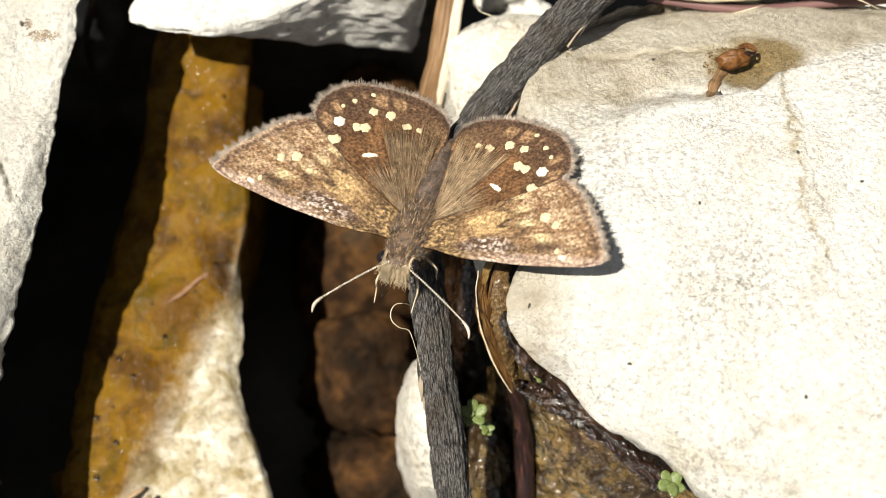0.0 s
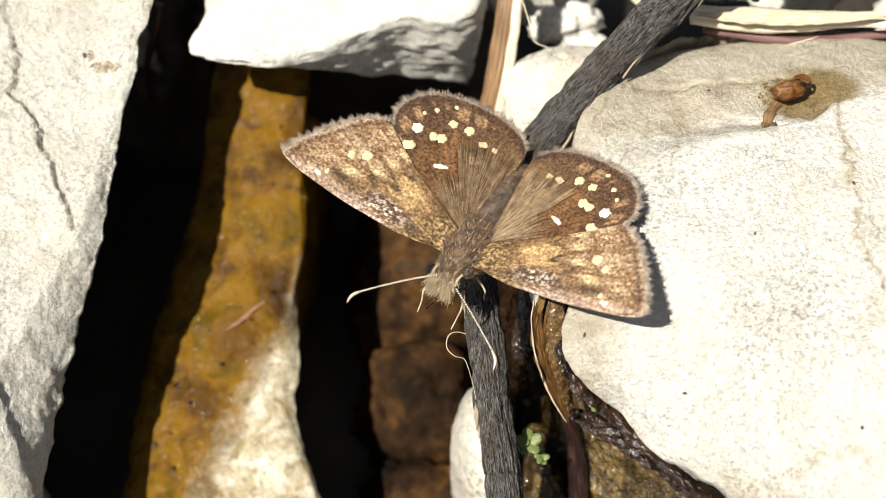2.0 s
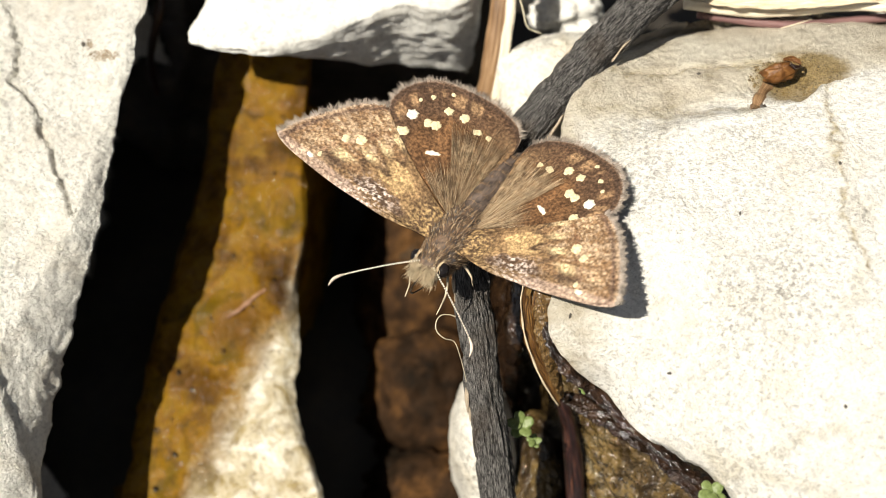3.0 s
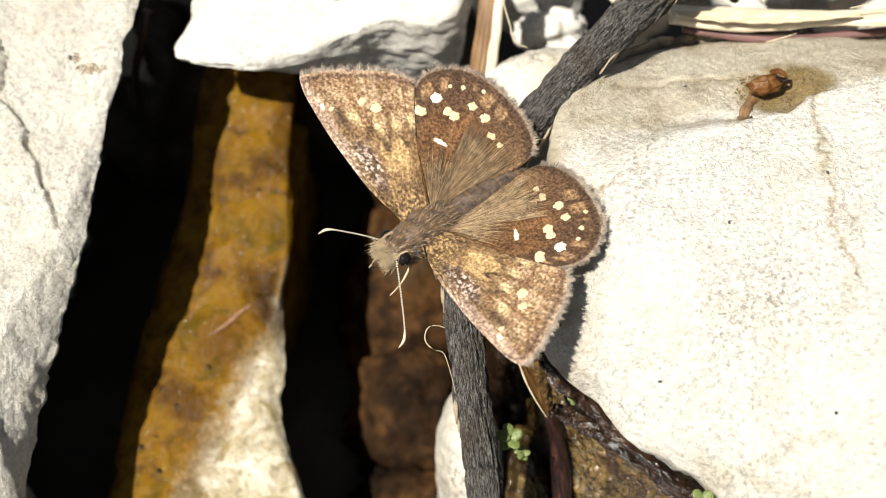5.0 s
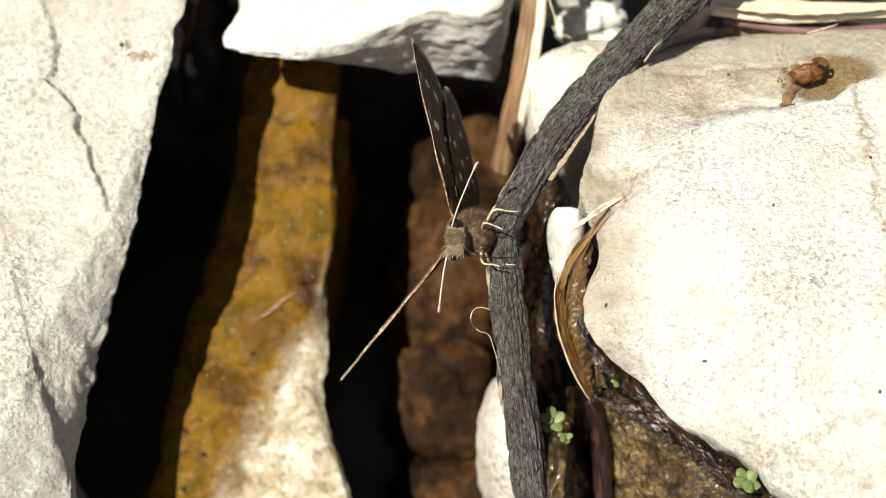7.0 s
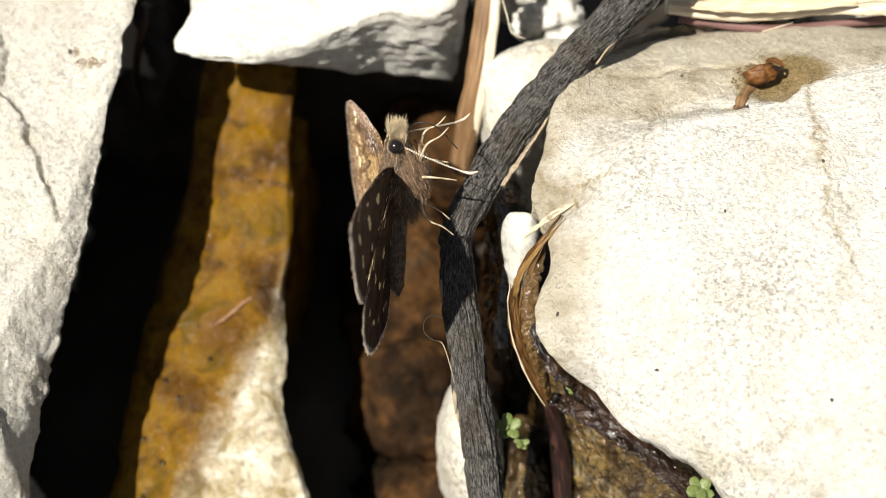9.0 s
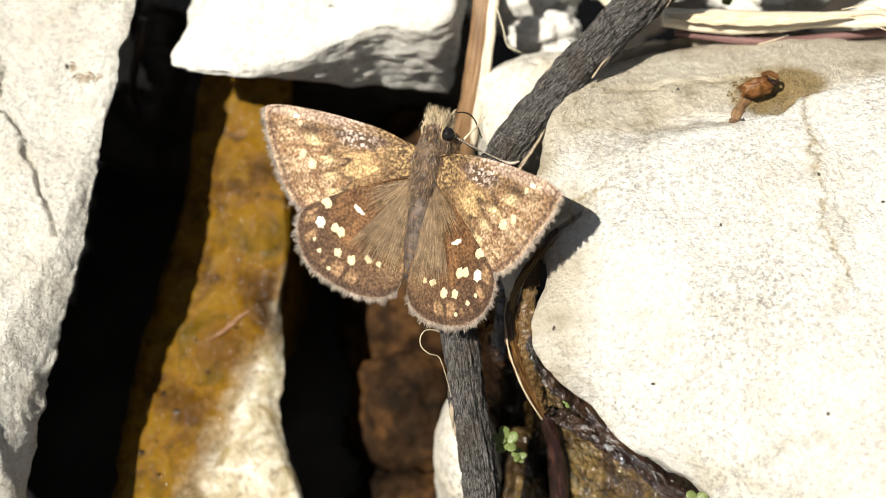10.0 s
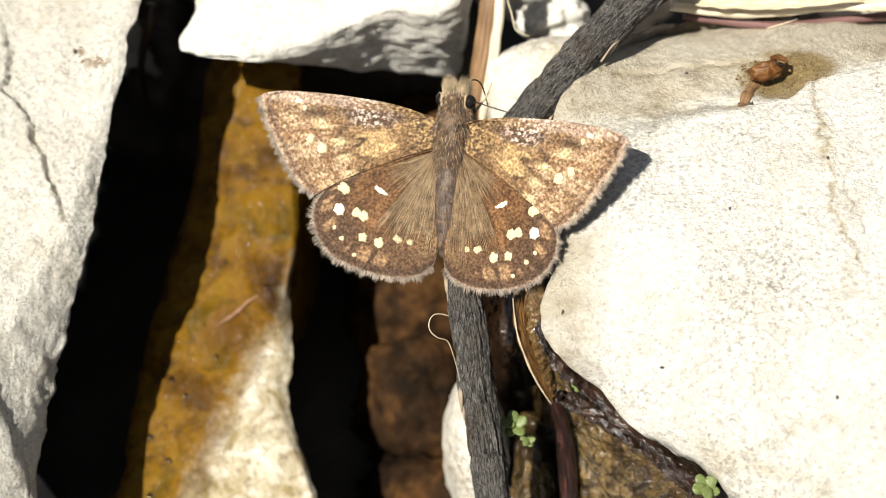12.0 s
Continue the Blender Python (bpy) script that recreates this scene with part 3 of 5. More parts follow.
def right_stain(x, y, z):
    """How strongly rust and dirt colour the boulder at a point, 0 to 1."""
    wx, wy = x + 0.9 * fbm((x, y, 3.0), 2.0, 4), y + 0.9 * fbm((x, y, 13.0), 2.0, 4)
    v = 0.0
    for pts, wide, strong in STAIN_LINES:
        d = polyline_distance(wx, wy, pts)
        v = max(v, strong * math.exp(-((d / wide) ** 2)) + 0.25 * strong * math.exp(-((d / (wide * 3.5)) ** 2)))
    for px, py, wide, strong in STAIN_SPOTS:
        v = max(v, strong * math.exp(-(((wx - px) ** 2 + (wy - py) ** 2) / wide ** 2)))
    return min(1.0, v * (0.7 + 0.6 * (0.5 + fbm((x, y, 23.0), 0.8, 3))))


def right_boulder():
    rim = [(16.7, 20.2, 41.3), (12.9, 16.9, 43.5), (10, 12.9, 45.2), (8, 10.1, 45.5), (7.1, 5.9, 45.4), (6, 2.9, 44.3), (6.4, 0.8, 42.7), (7.2, -2.1, 43.7), (7.2, -4.7, 43.9), (6.2, -7.4, 44.4), (6.2, -9.7, 43.8), (7.9, -11.8, 42.7), (11, -13.6, 40.9), (12.5, -15.8, 40.4), (15.7, -18.5, 40.4), (18.5, -20.7, 40.3), (21.7, -23.2, 40.2), (25.3, -25.6, 40.2), (30.9, -28.3, 40.2), (37.8, -31.0, 40.2), (50.2, -14.4, 45.7), (55.1, 3.6, 46.8), (54.3, 21.8, 38.8), (38.1, 22, 38.9), (30, 22.4, 39.1), (22.6, 22, 39.3)]
    me = stone_mesh("boulder", rim, 46.2, 2, STONE_SHELF, seed=2.0, count=400, rings=190, sides=50, rough=0.8, round_mm=1.3, power=2.6, shape=right_top,
                    under=lambda x, y: (2.2, 0.5, 12.0) if y < 2 else (8.0, 0.05, 6.0))
    at = me.color_attributes.new("stain", "FLOAT_COLOR", "POINT")
    for item, v in zip(at.data, me.vertices):
        k = right_stain(v.co.x / MM, v.co.y / MM, v.co.z / MM)
        item.color = (k, k, k, 1)
    return thing("boulder", me, "big sunlit cream limestone boulder with a stepped top", "stone", "stream stones")


def other_stones():
    rim = [(-25.9, 22.3, 35.8), (-23.9, 20.9, 35.9), (-18.9, 20.4, 36.4), (-16.4, 20.9, 36.6), (-11, 22.4, 37.3), (-7.1, 23.9, 38), (-1.2, 24, 38.1), (0.3, 27.2, 38.1), (0.8, 36.9, 38.3), (0.3, 56.4, 38.6), (-12.3, 66.7, 39.1), (-24.6, 56.3, 37.1), (-24.1, 38.5, 36.1), (-24.5, 27.3, 35.3)]
    me = stone_mesh("stone", rim, 39.7, lambda x, y: np.interp(y, (18, 22, 60), (0, 0, -12)) + np.interp(x, (-27, -21, -17, -9.5, 0), (36.0, 35.0, 34.0, 28.5, 25.0)), STONE_WHITE, seed=3.0, count=300,
                    rings=60, sides=44, rough=0.7, flake=0.12, round_mm=0.9, power=1.8, side_flare=lambda x, y: -np.interp(x, (-27, -16, -8, 0), (1.2, 1.1, 1.3, 1.5)))
    thing("stone", me, "white limestone block with a shaded grey face", "stone", "stream stones")
    rim = [(-24.6, 35.7, 27.5), (-19.9, 32.5, 24.6), (-10, 32.3, 25.9), (-0.2, 33, 27.7), (0.3, 47.5, 33), (-12.3, 54.2, 33.2), (-24.8, 48.4, 32)]
    # added support for the white block, toned dark like the shade round it
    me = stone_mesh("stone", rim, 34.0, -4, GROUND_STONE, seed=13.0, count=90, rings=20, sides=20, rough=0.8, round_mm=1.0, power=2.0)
    thing("stone", me, "dark stone added under the white block as support", "stone", "stream stones")
    rim = [(-16.7, 28.4, 27), (-16.4, 18.9, 23.3), (-15.9, 10.9, 21.8), (-16.6, 4.9, 19.7), (-16.6, -1.7, 18.1), (-16.9, -3.8, 17.8), (-16.3, -7.3, 16.9), (-15, -10.7, 16.1), (-13.4, -15.6, 15.0), (-13.6, -17.6, 14.4), (-20.5, -18.2, 14.0), (-29.8, -18.4, 13.3), (-32.8, -17.6, 13.4), (-30.6, 1.3, 17.5), (-26.6, 16.9, 21.5), (-24.6, 29, 26.1)]
    me = stone_mesh("stone", rim, 20.7, -4, OCHRE_MAT, seed=4.0, count=190, rings=70, sides=30, rough=1.0, round_mm=1.6, power=1.6, flare=0.2, centre=(-23.6, -3.3), drape=0.5,
                    under=lambda x, y: (0.8, 0.45, 10.0))
    slab = thing("stone", me, "wet slab with ochre algae and a pale bare end", "stone", "stream stones")
    rim = [(-0.9, -4.4, 21.2), (-1.8, -9.9, 20.9), (0.3, -14.4, 18.8), (2.9, -13.3, 19.2), (2.9, -7.6, 19.3), (1.4, -3.6, 20.2)]
    me = stone_mesh("pebble", rim, 23.9, 4, STONE_PALE, seed=5.0, count=70, rings=24, sides=16, rough=0.5, round_mm=1.6, power=2.0, flare=-0.5)
    thing("pebble", me, "smooth cream pebble under the twig", "stone", "stream stones")
    rim = [(2.5, 20.5, 35), (2.3, 16.4, 33.1), (3.2, 13.6, 31.8), (5.3, 13.5, 31.7), (8.7, 16.9, 33.3), (13.7, 20.5, 35), (12.9, 23.2, 33.4), (9, 24.4, 32.4), (4.9, 23.2, 33.4)]
    me = stone_mesh("stone", rim, 35.8, 4, STONE_PALE, seed=6.0, count=140, rings=40, sides=24, rough=1.0, round_mm=1.0, power=2.0, flare=-2.2)
    thing("stone", me, "rounded beige stone behind the twig", "stone", "stream stones")
    rim = [(7.7, -3.8, 25.1), (7.9, -7.4, 23.4), (8.7, -10.6, 20.5), (10.2, -19.6, 16.3), (22.7, -22, 18.1), (31.5, -21.2, 22.8), (24, -16.8, 27.8), (17.5, -13, 29.6), (12.5, -9.2, 29.9)]
    me = stone_mesh("stone", rim, 23.9, 2, WET_DARK, seed=7.0, count=130, rings=50, sides=24, rough=1.3, round_mm=1.0, power=1.6, flare=0.8)
    wet = thing("stone", me, "dripping dark stone with brown algae", "stone", "stream stones")
    rim = [(4, 3.2, 38.6), (4.9, 3.2, 39.3), (6.4, 2.5, 39.7), (6.5, 0.9, 38.2), (5.6, -0.7, 36.1), (4.9, -1.6, 34.2), (4.1, -0.1, 34.8), (3.5, 2.1, 36.6)]
    me = stone_mesh("stone", rim, 38.6, 31, STONE_WHITE, seed=8.0, count=90, rings=26, sides=14, rough=0.4, round_mm=0.7, power=2.0, flare=-0.9)
    thing("stone", me, "small white stone chip wedged by the boulder", "stone", "stream stones")
    rim = [(-33.6, -18.2, 14), (-24.2, -18.1, 15.5), (-9.2, -18.3, 15.4), (0.8, -17.8, 14.2), (5.8, -20.5, 15.9), (3.1, -31.9, 17.8), (-18.2, -33.2, 17.2), (-35.1, -29.5, 17.5)]
    me = stone_mesh("stone", rim, 17.8, -4, BED_MAT, seed=9.0, count=110, rings=36, sides=20, rough=0.9, round_mm=1.0, power=2.0, flare=0.8)
    thing("stone", me, "brown damp stone with bits of straw", "stone", "stream stones")

    rim = [(2.5, 10.6, 30.4), (4.3, 11.5, 30.8), (5.2, 6.8, 30.1), (5, 1.5, 27.6), (4, -2.5, 24.3), (3, -1.6, 24.7), (2.7, 5.2, 27.8)]
    me = stone_mesh("stone", rim, 29.8, 2, CRUST_MAT, seed=11.0, count=120, rings=40, sides=24, rough=1.6, round_mm=0.6, power=2.0, flare=0.4)
    thing("stone", me, "dark wet gravelly stone beside the twig", "stone", "stream stones")
    rim = [(3.6, -10.3, 16.3), (4.9, -6.1, 16.8), (7, -7.1, 16.3), (8.2, -12.1, 15.4), (8.4, -19.8, 13.3), (3.3, -20.3, 13.1)]
    me = stone_mesh("stone", rim, 17.5, 0, WET_DARK, seed=12.0, count=80, rings=30, sides=20, rough=1.0, round_mm=1.0, power=2.0, flare=0.6)
    thing("stone", me, "mossy ochre stone under the twig", "stone", "stream stones")
    return slab, wet


LEFT_BOULDER = left_boulder()
RIGHT_BOULDER = right_boulder()
SLAB, WET_ROCK = other_stones()


def bed_stones():
    """Brown wet stones on the bed, seen between the large ones."""
    for k, (rim, top) in enumerate([([(-11.1, 5.8, 3.4), (-2.5, 6.8, 3.8), (-1.1, 1.2, 2.7), (-2.2, -4, 0.3), (-10.3, -3.1, -0.8)], 4.4), ([(-11.8, 21.6, 4.9), (-3.8, 22.1, 6.6), (-0.5, 14.1, 4.3), (-2.9, 8.3, 1.6), (-11.1, 8.3, 0.2)], 7.2), ([(-10.4, -5.9, 0.8), (-3.6, -5.1, 2.7), (0.9, -8.1, 4.2), (-0.2, -13.6, 1.6), (-9.2, -12.9, -1)], 4.8), ([(-9, 31.1, 10.8), (-2.5, 30.3, 13.4), (0.9, 25.5, 12.6), (-0.2, 21.4, 9.2), (-9, 23.2, 7.1)], 14.0), ([(-12.1, -14.3, 4.2), (-4.5, -15.1, 5.3), (4, -15.3, 8.1), (3.9, -21.7, 8), (-11.8, -21.1, 5.4)], 8.7)]):
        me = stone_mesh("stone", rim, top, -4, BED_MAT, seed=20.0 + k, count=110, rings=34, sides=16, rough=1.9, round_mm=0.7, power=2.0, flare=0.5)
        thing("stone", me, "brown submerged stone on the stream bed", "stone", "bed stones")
    # added filler: hides the boulder's grey wall, its dark colour stands for shade
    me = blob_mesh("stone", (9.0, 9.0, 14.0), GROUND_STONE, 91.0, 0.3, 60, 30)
    thing("stone", me, "dark filler stone added to keep the shaded gap black", "stone", "back stones", at=at_mm(-34.0, 38.0, 4.0))
    far = [(8.2, 30.0, 27.5, 3.4, 1.7, 2.2, 5), (10.4, 26.6, 28.0, 3.0, 1.4, 2.0, -8), (6.0, 36.5, 25.0, 6.0, 3.5, 4.0, 8), (31.0, 38.5, 24.0, 7.0, 4.0, 4.0, 4),
           (44.0, 31.0, 26.0, 6.0, 4.5, 4.0, 12), (20.0, 42.0, 24.0, 9.0, 6.0, 5.0, 0)]
    for k, (x, y, z, a, b, c, turn) in enumerate(far):
        me = blob_mesh("stone", (a, b, c), STONE_WHITE, 50 + 2.3 * k, 0.3, 40, 28)
        thing("stone", me, "small white stone behind the boulder", "stone", "back stones", at=at_mm(x, y, z, 0, 0, turn))


bed_stones()


# ---------- twig, straws, leaves ----------
def twig():
    root = empty("twig", "dark weathered twig bent over the stones", "twig")
    upper = [(25.74, 31.18, 47.99, 1.85), (16.95, 21.54, 46.13, 1.72), (13.25, 17.80, 45.58, 1.62), (8.60, 12.92, 44.52, 1.46), (4.43, 8.15, 42.48, 1.42), (1.95, 4.30, 41.22, 1.36), (0.10, 0.61, 40.50, 1.3), (-0.33, -0.72, 40.15, 1.12)]
    lower = [(0.17, 1.05, 40.10, 1), (0.04, -0.55, 39.79, 1.26), (0.09, -3.46, 38.53, 1.32), (0.65, -7.39, 36.19, 1.38), (1.18, -11.30, 33.71, 1.36), (1.95, -15.55, 30.71, 1.36), (3.10, -23.55, 24.65, 1.4)]
    part("branch", tube_mesh("branch", upper, BARK, 200, 460, 0.18, 0.04, 1.0, 1.0, 0.0, 0.15), root)
    part("branch", tube_mesh("branch", lower, BARK, 200, 460, 0.18, 0.10, 4.0, 1.0, 0.0, 0.15), root)
    peel = [(8.12, 11.15, 43.31, 0.45, 60), (6.86, 8.88, 42.73, 0.55, 55), (5.47, 6.77, 42.36, 0.6, 50), (3.77, 3.94, 41.91, 0.2, 40)]
    part("peeled_strip", blade_mesh("peeled_strip", peel, BARK_PEEL, 50, 0.18, 0.3, 2.0), root, "pale splintered bark strip")
    rng = random.Random(3)
    for curve, seed in ((open_curve(upper, 40), 1), (open_curve(lower, 40), 2)):
        for k in range(20):
            i = rng.randrange(3, 36)
            p, q = Vector(curve[i, :3]), Vector(curve[i + 3, :3])
            side = (q - p).cross(Vector((0, 0, 1))).normalized() * rng.choice((-1, 1))
            r = curve[i, 3]
            a, c = p + side * r * 0.97, q + side * r * 1.06
            pts = [(*a, 0.10, 60), (*a.lerp(c, 0.5), rng.uniform(0.15, 0.3), 70), (*c, 0.05, 60)]
            pts[1] = (pts[1][0], pts[1][1], pts[1][2] + rng.uniform(-0.2, 0.7), pts[1][3], pts[1][4])
            part("bark_flake", blade_mesh("bark_flake", pts, BARK if k % 3 else BARK_PEEL, 10, 0.10, 0.4, seed * 7 + k), root)
    return root


twig()


def straws():
    stalk = thing("stalk", tube_mesh("stalk", [(3.62, 35.31, 41.9, 1.25), (2.78, 27.03, 38.04, 1.2), (1.9, 21.61, 34.06, 1.15), (0.82, 18.39, 29.64, 1.15), (-0.48, 16.23, 22.81, 1.1)], STALK_DARK, 20, 90, 0.10, 0.12, 2.0, 0.6), "split brown and straw-coloured dry stalk", "stalk")
    part("pith", tube_mesh("pith", [(4.34, 34.81, 42.54, 0.47), (3.5, 26.58, 38.7, 0.46), (2.64, 21.19, 34.74, 0.44), (1.57, 17.99, 30.33, 0.44), (0.83, 16.82, 26.14, 0.3)], STRAW, 14, 80, 0.06, 0.08, 12.0, 0.5), stalk, "pale split half")
    straw = thing("straw", tube_mesh("straw", [(18.05, 22.67, 40.38, 1), (21.53, 22.32, 40.21, 1.25), (24.91, 22.15, 40.13, 1.3), (32.15, 22.24, 40.17, 0.85), (37.67, 21.96, 40.77, 1), (50.98, 22.24, 41.63, 0.9)], STRAW, 16, 90, 0.08, 0.10, 3.0, 0.6), "bleached split dry straw lying behind the boulder", "straw")
    part("sheath", blade_mesh("sheath", [(18.42, 21.71, 41.67, 0.1, 0), (22.68, 21.3, 41.78, 0.6, 0), (28.39, 21.22, 41.74, 0.5, 5), (34.11, 21.47, 41.86, 0.1, 5)], LEAF_PALE, 60, 0.10, 0.5, 5.0), straw, "torn dry sheath")
    thing("stem", tube_mesh("stem", [(19.2, 21.81, 39.25, 0.3), (27.45, 20.93, 38.84, 0.42), (34.89, 21.82, 38.52, 0.4), (51.94, 22.83, 39, 0.35)], PURPLE, 14, 70, 0.04, 0.05, 4.0), "purplish thin plant stem", "stem")
    thing("straw", tube_mesh("straw", [(9.5, 34.0, 36.0, 0.75), (12.5, 29.0, 37.0, 0.75), (15.0, 25.0, 37.5, 0.7)], STRAW, 12, 40, 0.06, 0.08, 6.0), "short bleached straw behind the twig", "straw")
    thing("stem", tube_mesh("stem", [(27.0, 34.0, 36.0, 0.5), (25.5, 29.0, 38.0, 0.5), (24.0, 25.5, 38.5, 0.45)], GREEN_STEM, 10, 40, 0.03, 0.05, 7.0), "thin reddish green stem", "stem")


straws()


def leaves():
    root = empty("dead_leaf", "wet golden brown dead leaf curled round the boulder", "leaf")
    part("blade", blade_mesh("blade", [(8.38, 0.07, 44.11, 0.03, 30), (7.25, -1.43, 43.79, 0.12, 35), (5.64, -2.97, 42.11, 0.28, 40), (4.68, -5.02, 38.1, 0.55, 40), (5.26, -7.49, 35.78, 0.7, 40), (6.46, -9.5, 33.39, 0.5, 40), (7.31, -11.05, 31.21, 0.12, 40)], LEAF, 80, 0.14, 0.5, 1.0), root)
    part("torn_edge", blade_mesh("torn_edge", [(9.93, 1.3, 44.39, 0.04, 5), (8.61, 0.66, 44.09, 0.2, 5), (7.11, 0.07, 43.09, 0.24, 10), (5.53, -0.51, 41.51, 0.1, 25)], LEAF_PALE, 50, 0.10, 0.3, 2.0), root, "bleached torn leaf edge")
    part("blade", blade_mesh("blade", [(8.75, -0.51, 44.6, 0.03, 8), (7.58, -1.61, 44.1, 0.10, 8), (6.21, -2.88, 42.98, 0.18, 15), (5.12, -3.99, 41.35, 0.4, 35), (4.73, -4.77, 39.23, 0.2, 35)], LEAF_GOLD, 60, 0.10, 0.5, 6.0), root, "golden torn strip")
    part("blade", blade_mesh("blade", [(7.02, -2.05, 43.6, 0.06, 20), (5.86, -4.21, 42.0, 0.28, 30), (5.45, -6.59, 40.71, 0.5, 50), (5.9, -8.23, 36.45, 0.55, 55), (7.02, -9.72, 34.01, 0.35, 40), (7.55, -10.73, 32.08, 0.08, 40)], LEAF, 70, 0.10, 0.4, 3.0), root)
    part("torn_edge", blade_mesh("torn_edge", [(4.31, -3.49, 39.1, 0.03, 30), (4.14, -5.02, 38.1, 0.05, 30), (4.52, -7.17, 36.22, 0.06, 35), (5.76, -9.59, 33.64, 0.07, 35), (7.19, -11.18, 31.58, 0.03, 40)], LEAF_PALE, 50, 0.08, 0.3, 4.0), root, "pale dry leaf edge")
    thing("root", tube_mesh("root", [(7.53, -8.52, 25.83, 0.5), (8.33, -10.51, 23.45, 0.75), (8.75, -13.65, 20.53, 0.8), (9.13, -20.46, 15.89, 0.8)], ROOT, 16, 60, 0.10, 0.15, 1.0), "dark red wet root between stones", "root")
    thing("fibre", tube_mesh("fibre", [(-1.07, -6.10, 38.20, 0.045), (-1.62, -6.09, 38.60, 0.045), (-2.25, -6.34, 39.00, 0.045), (-2.60, -6.90, 39.00, 0.045), (-2.56, -7.52, 38.60, 0.045), (-1.97, -7.89, 38.00, 0.045), (-1.25, -7.81, 37.20, 0.045), (-0.88, -8.44, 36.60, 0.025), (-0.50, -9.58, 35.80, 0.025), (-0.22, -10.63, 35.00, 0.025)], PALE_FIBRE, 6, 60), "thin pale plant fibre looped beside the twig", "fibre")
    thing("root", tube_mesh("root", [(6.25, -7.7, 41.0, 0.3), (6.45, -8.9, 40.6, 0.5), (7.95, -11.05, 39.2, 0.55), (11.07, -12.98, 36.9, 0.6), (14.92, -16.51, 36.4, 0.5), (18.98, -19.35, 35.8, 0.5), (25.38, -21.23, 35.6, 0.45)], CRUST_MAT, 64, 460, 0.0, 0.2, 9.0, 0.5, 0.0, 0.34, 0.5), "black wet root under the boulder's rim", "root")
    thing("root", tube_mesh("root", [(6.9, -1.9, 42.7, 0.25), (6.25, -4.2, 42.0, 0.55), (5.95, -6.6, 40.9, 0.75), (6.25, -8.7, 39.4, 0.85), (6.9, -10.3, 36.6, 0.6), (7.4, -11.2, 34.0, 0.25)], LEAF_GRIT, 48, 320, 0.0, 0.2, 39.0, 0.6, 0.0, 0.22, 0.5), "golden brown gritty root film against the boulder", "root")
    thing("root", tube_mesh("root", [(15.43, -24.33, 31.00, 0.22), (15.90, -23.14, 31.40, 0.22), (17.02, -22.36, 31.80, 0.22), (18.36, -22.13, 32.00, 0.22), (19.69, -22.45, 32.00, 0.22), (20.74, -23.15, 31.60, 0.22), (21.20, -24.28, 31.00, 0.22)], CRUST_MAT, 20, 90, 0.0, 0.06, 29.0, 1.0, 0.0, 0.06, 0.5), "curled black rootlet on the wet stone", "root")
    thing("root", tube_mesh("root", [(7.62, -10.16, 31.6, 0.4), (9.29, -11.4, 32.2, 0.85), (12.12, -13.5, 33.4, 1.0), (15.16, -15.9, 33.6, 0.8), (18.67, -19.16, 32.6, 0.7)], CRUST_MAT, 64, 360, 0.0, 0.25, 19.0, 0.45, 0.0, 0.40, 0.6), "glistening black root beside the boulder", "root")
    x, y, z = resting([(24.99, 12.63, 45.89)], RIGHT_BOULDER, 1.5)[0]
    husk = empty("seed_husk", "brown curled seed husk in the boulder's notch", "seed husk", at_mm(x, y, z, 0, 0, 12))
    part("shell", blob_mesh("shell", (1.45, 0.78, 0.85), LEAF_ORANGE, 7.0, 0.3, 32, 20), husk)
    lip = [(0.25, 0.45, 1.15, 0.12, 20), (0.9, 0.5, 0.95, 0.22, 20), (1.4, 0.25, 0.8, 0.2, 20), (1.65, 0.05, 0.6, 0.05, 20)]
    part("lip", blade_mesh("lip", lip, LEAF_ORANGE, 24, 0.14, 0.6, 3.0), husk)
    lip = [(0.6, -0.1, 1.2, 0.08, -20), (1.0, -0.35, 0.95, 0.16, -20), (1.4, -0.2, 0.7, 0.12, -20), (1.65, 0.05, 0.55, 0.05, -20)]
    part("lip", blade_mesh("lip", lip, ROOT, 24, 0.12, 0.6, 5.0), husk, "dark red rim")
    neck = resting([(24.3, 12.4, 0, 0.40), (23.7, 11.5, 0, 0.42), (23.2, 10.4, 0, 0.40), (22.8, 9.4, 0, 0.34), (22.3, 8.4, 0, 0.1)], RIGHT_BOULDER, 0.0)
    stalk = part("stalk", tube_mesh("stalk", neck, STALK_DARK, 24, 60, 0.12, 0.12, 5.0, 0.7, 0.0, 0.12, 0.6), husk, "pale brown stalk of the husk")
    stalk.matrix_parent_inverse = husk.matrix_world.inverted()
    thing("stem", tube_mesh("stem", [(-29.42, 28.6, 32.95, 0.5), (-30.04, 27.22, 30.85, 0.42), (-31.62, 26.01, 25.91, 0.4), (-32.14, 25.79, 19.98, 0.35)], ROOT, 12, 40, 0.06, 0.08, 3.0), "dark red stem in the shaded gap", "stem")
    thing("leaf_strip", blade_mesh("leaf_strip", resting([(-19.79, 4.58, 23.93, 0.1, 0), (-21.02, 3.72, 24.26, 0.2, 10), (-22.18, 2.71, 23.79, 0.2, 15), (-23.4, 1.94, 21.97, 0.06, 10)], SLAB, 0.12), STRIP, 30, 0.12, 0.4, 4.0), "thin reddish leaf strip on the wet slab", "leaf")
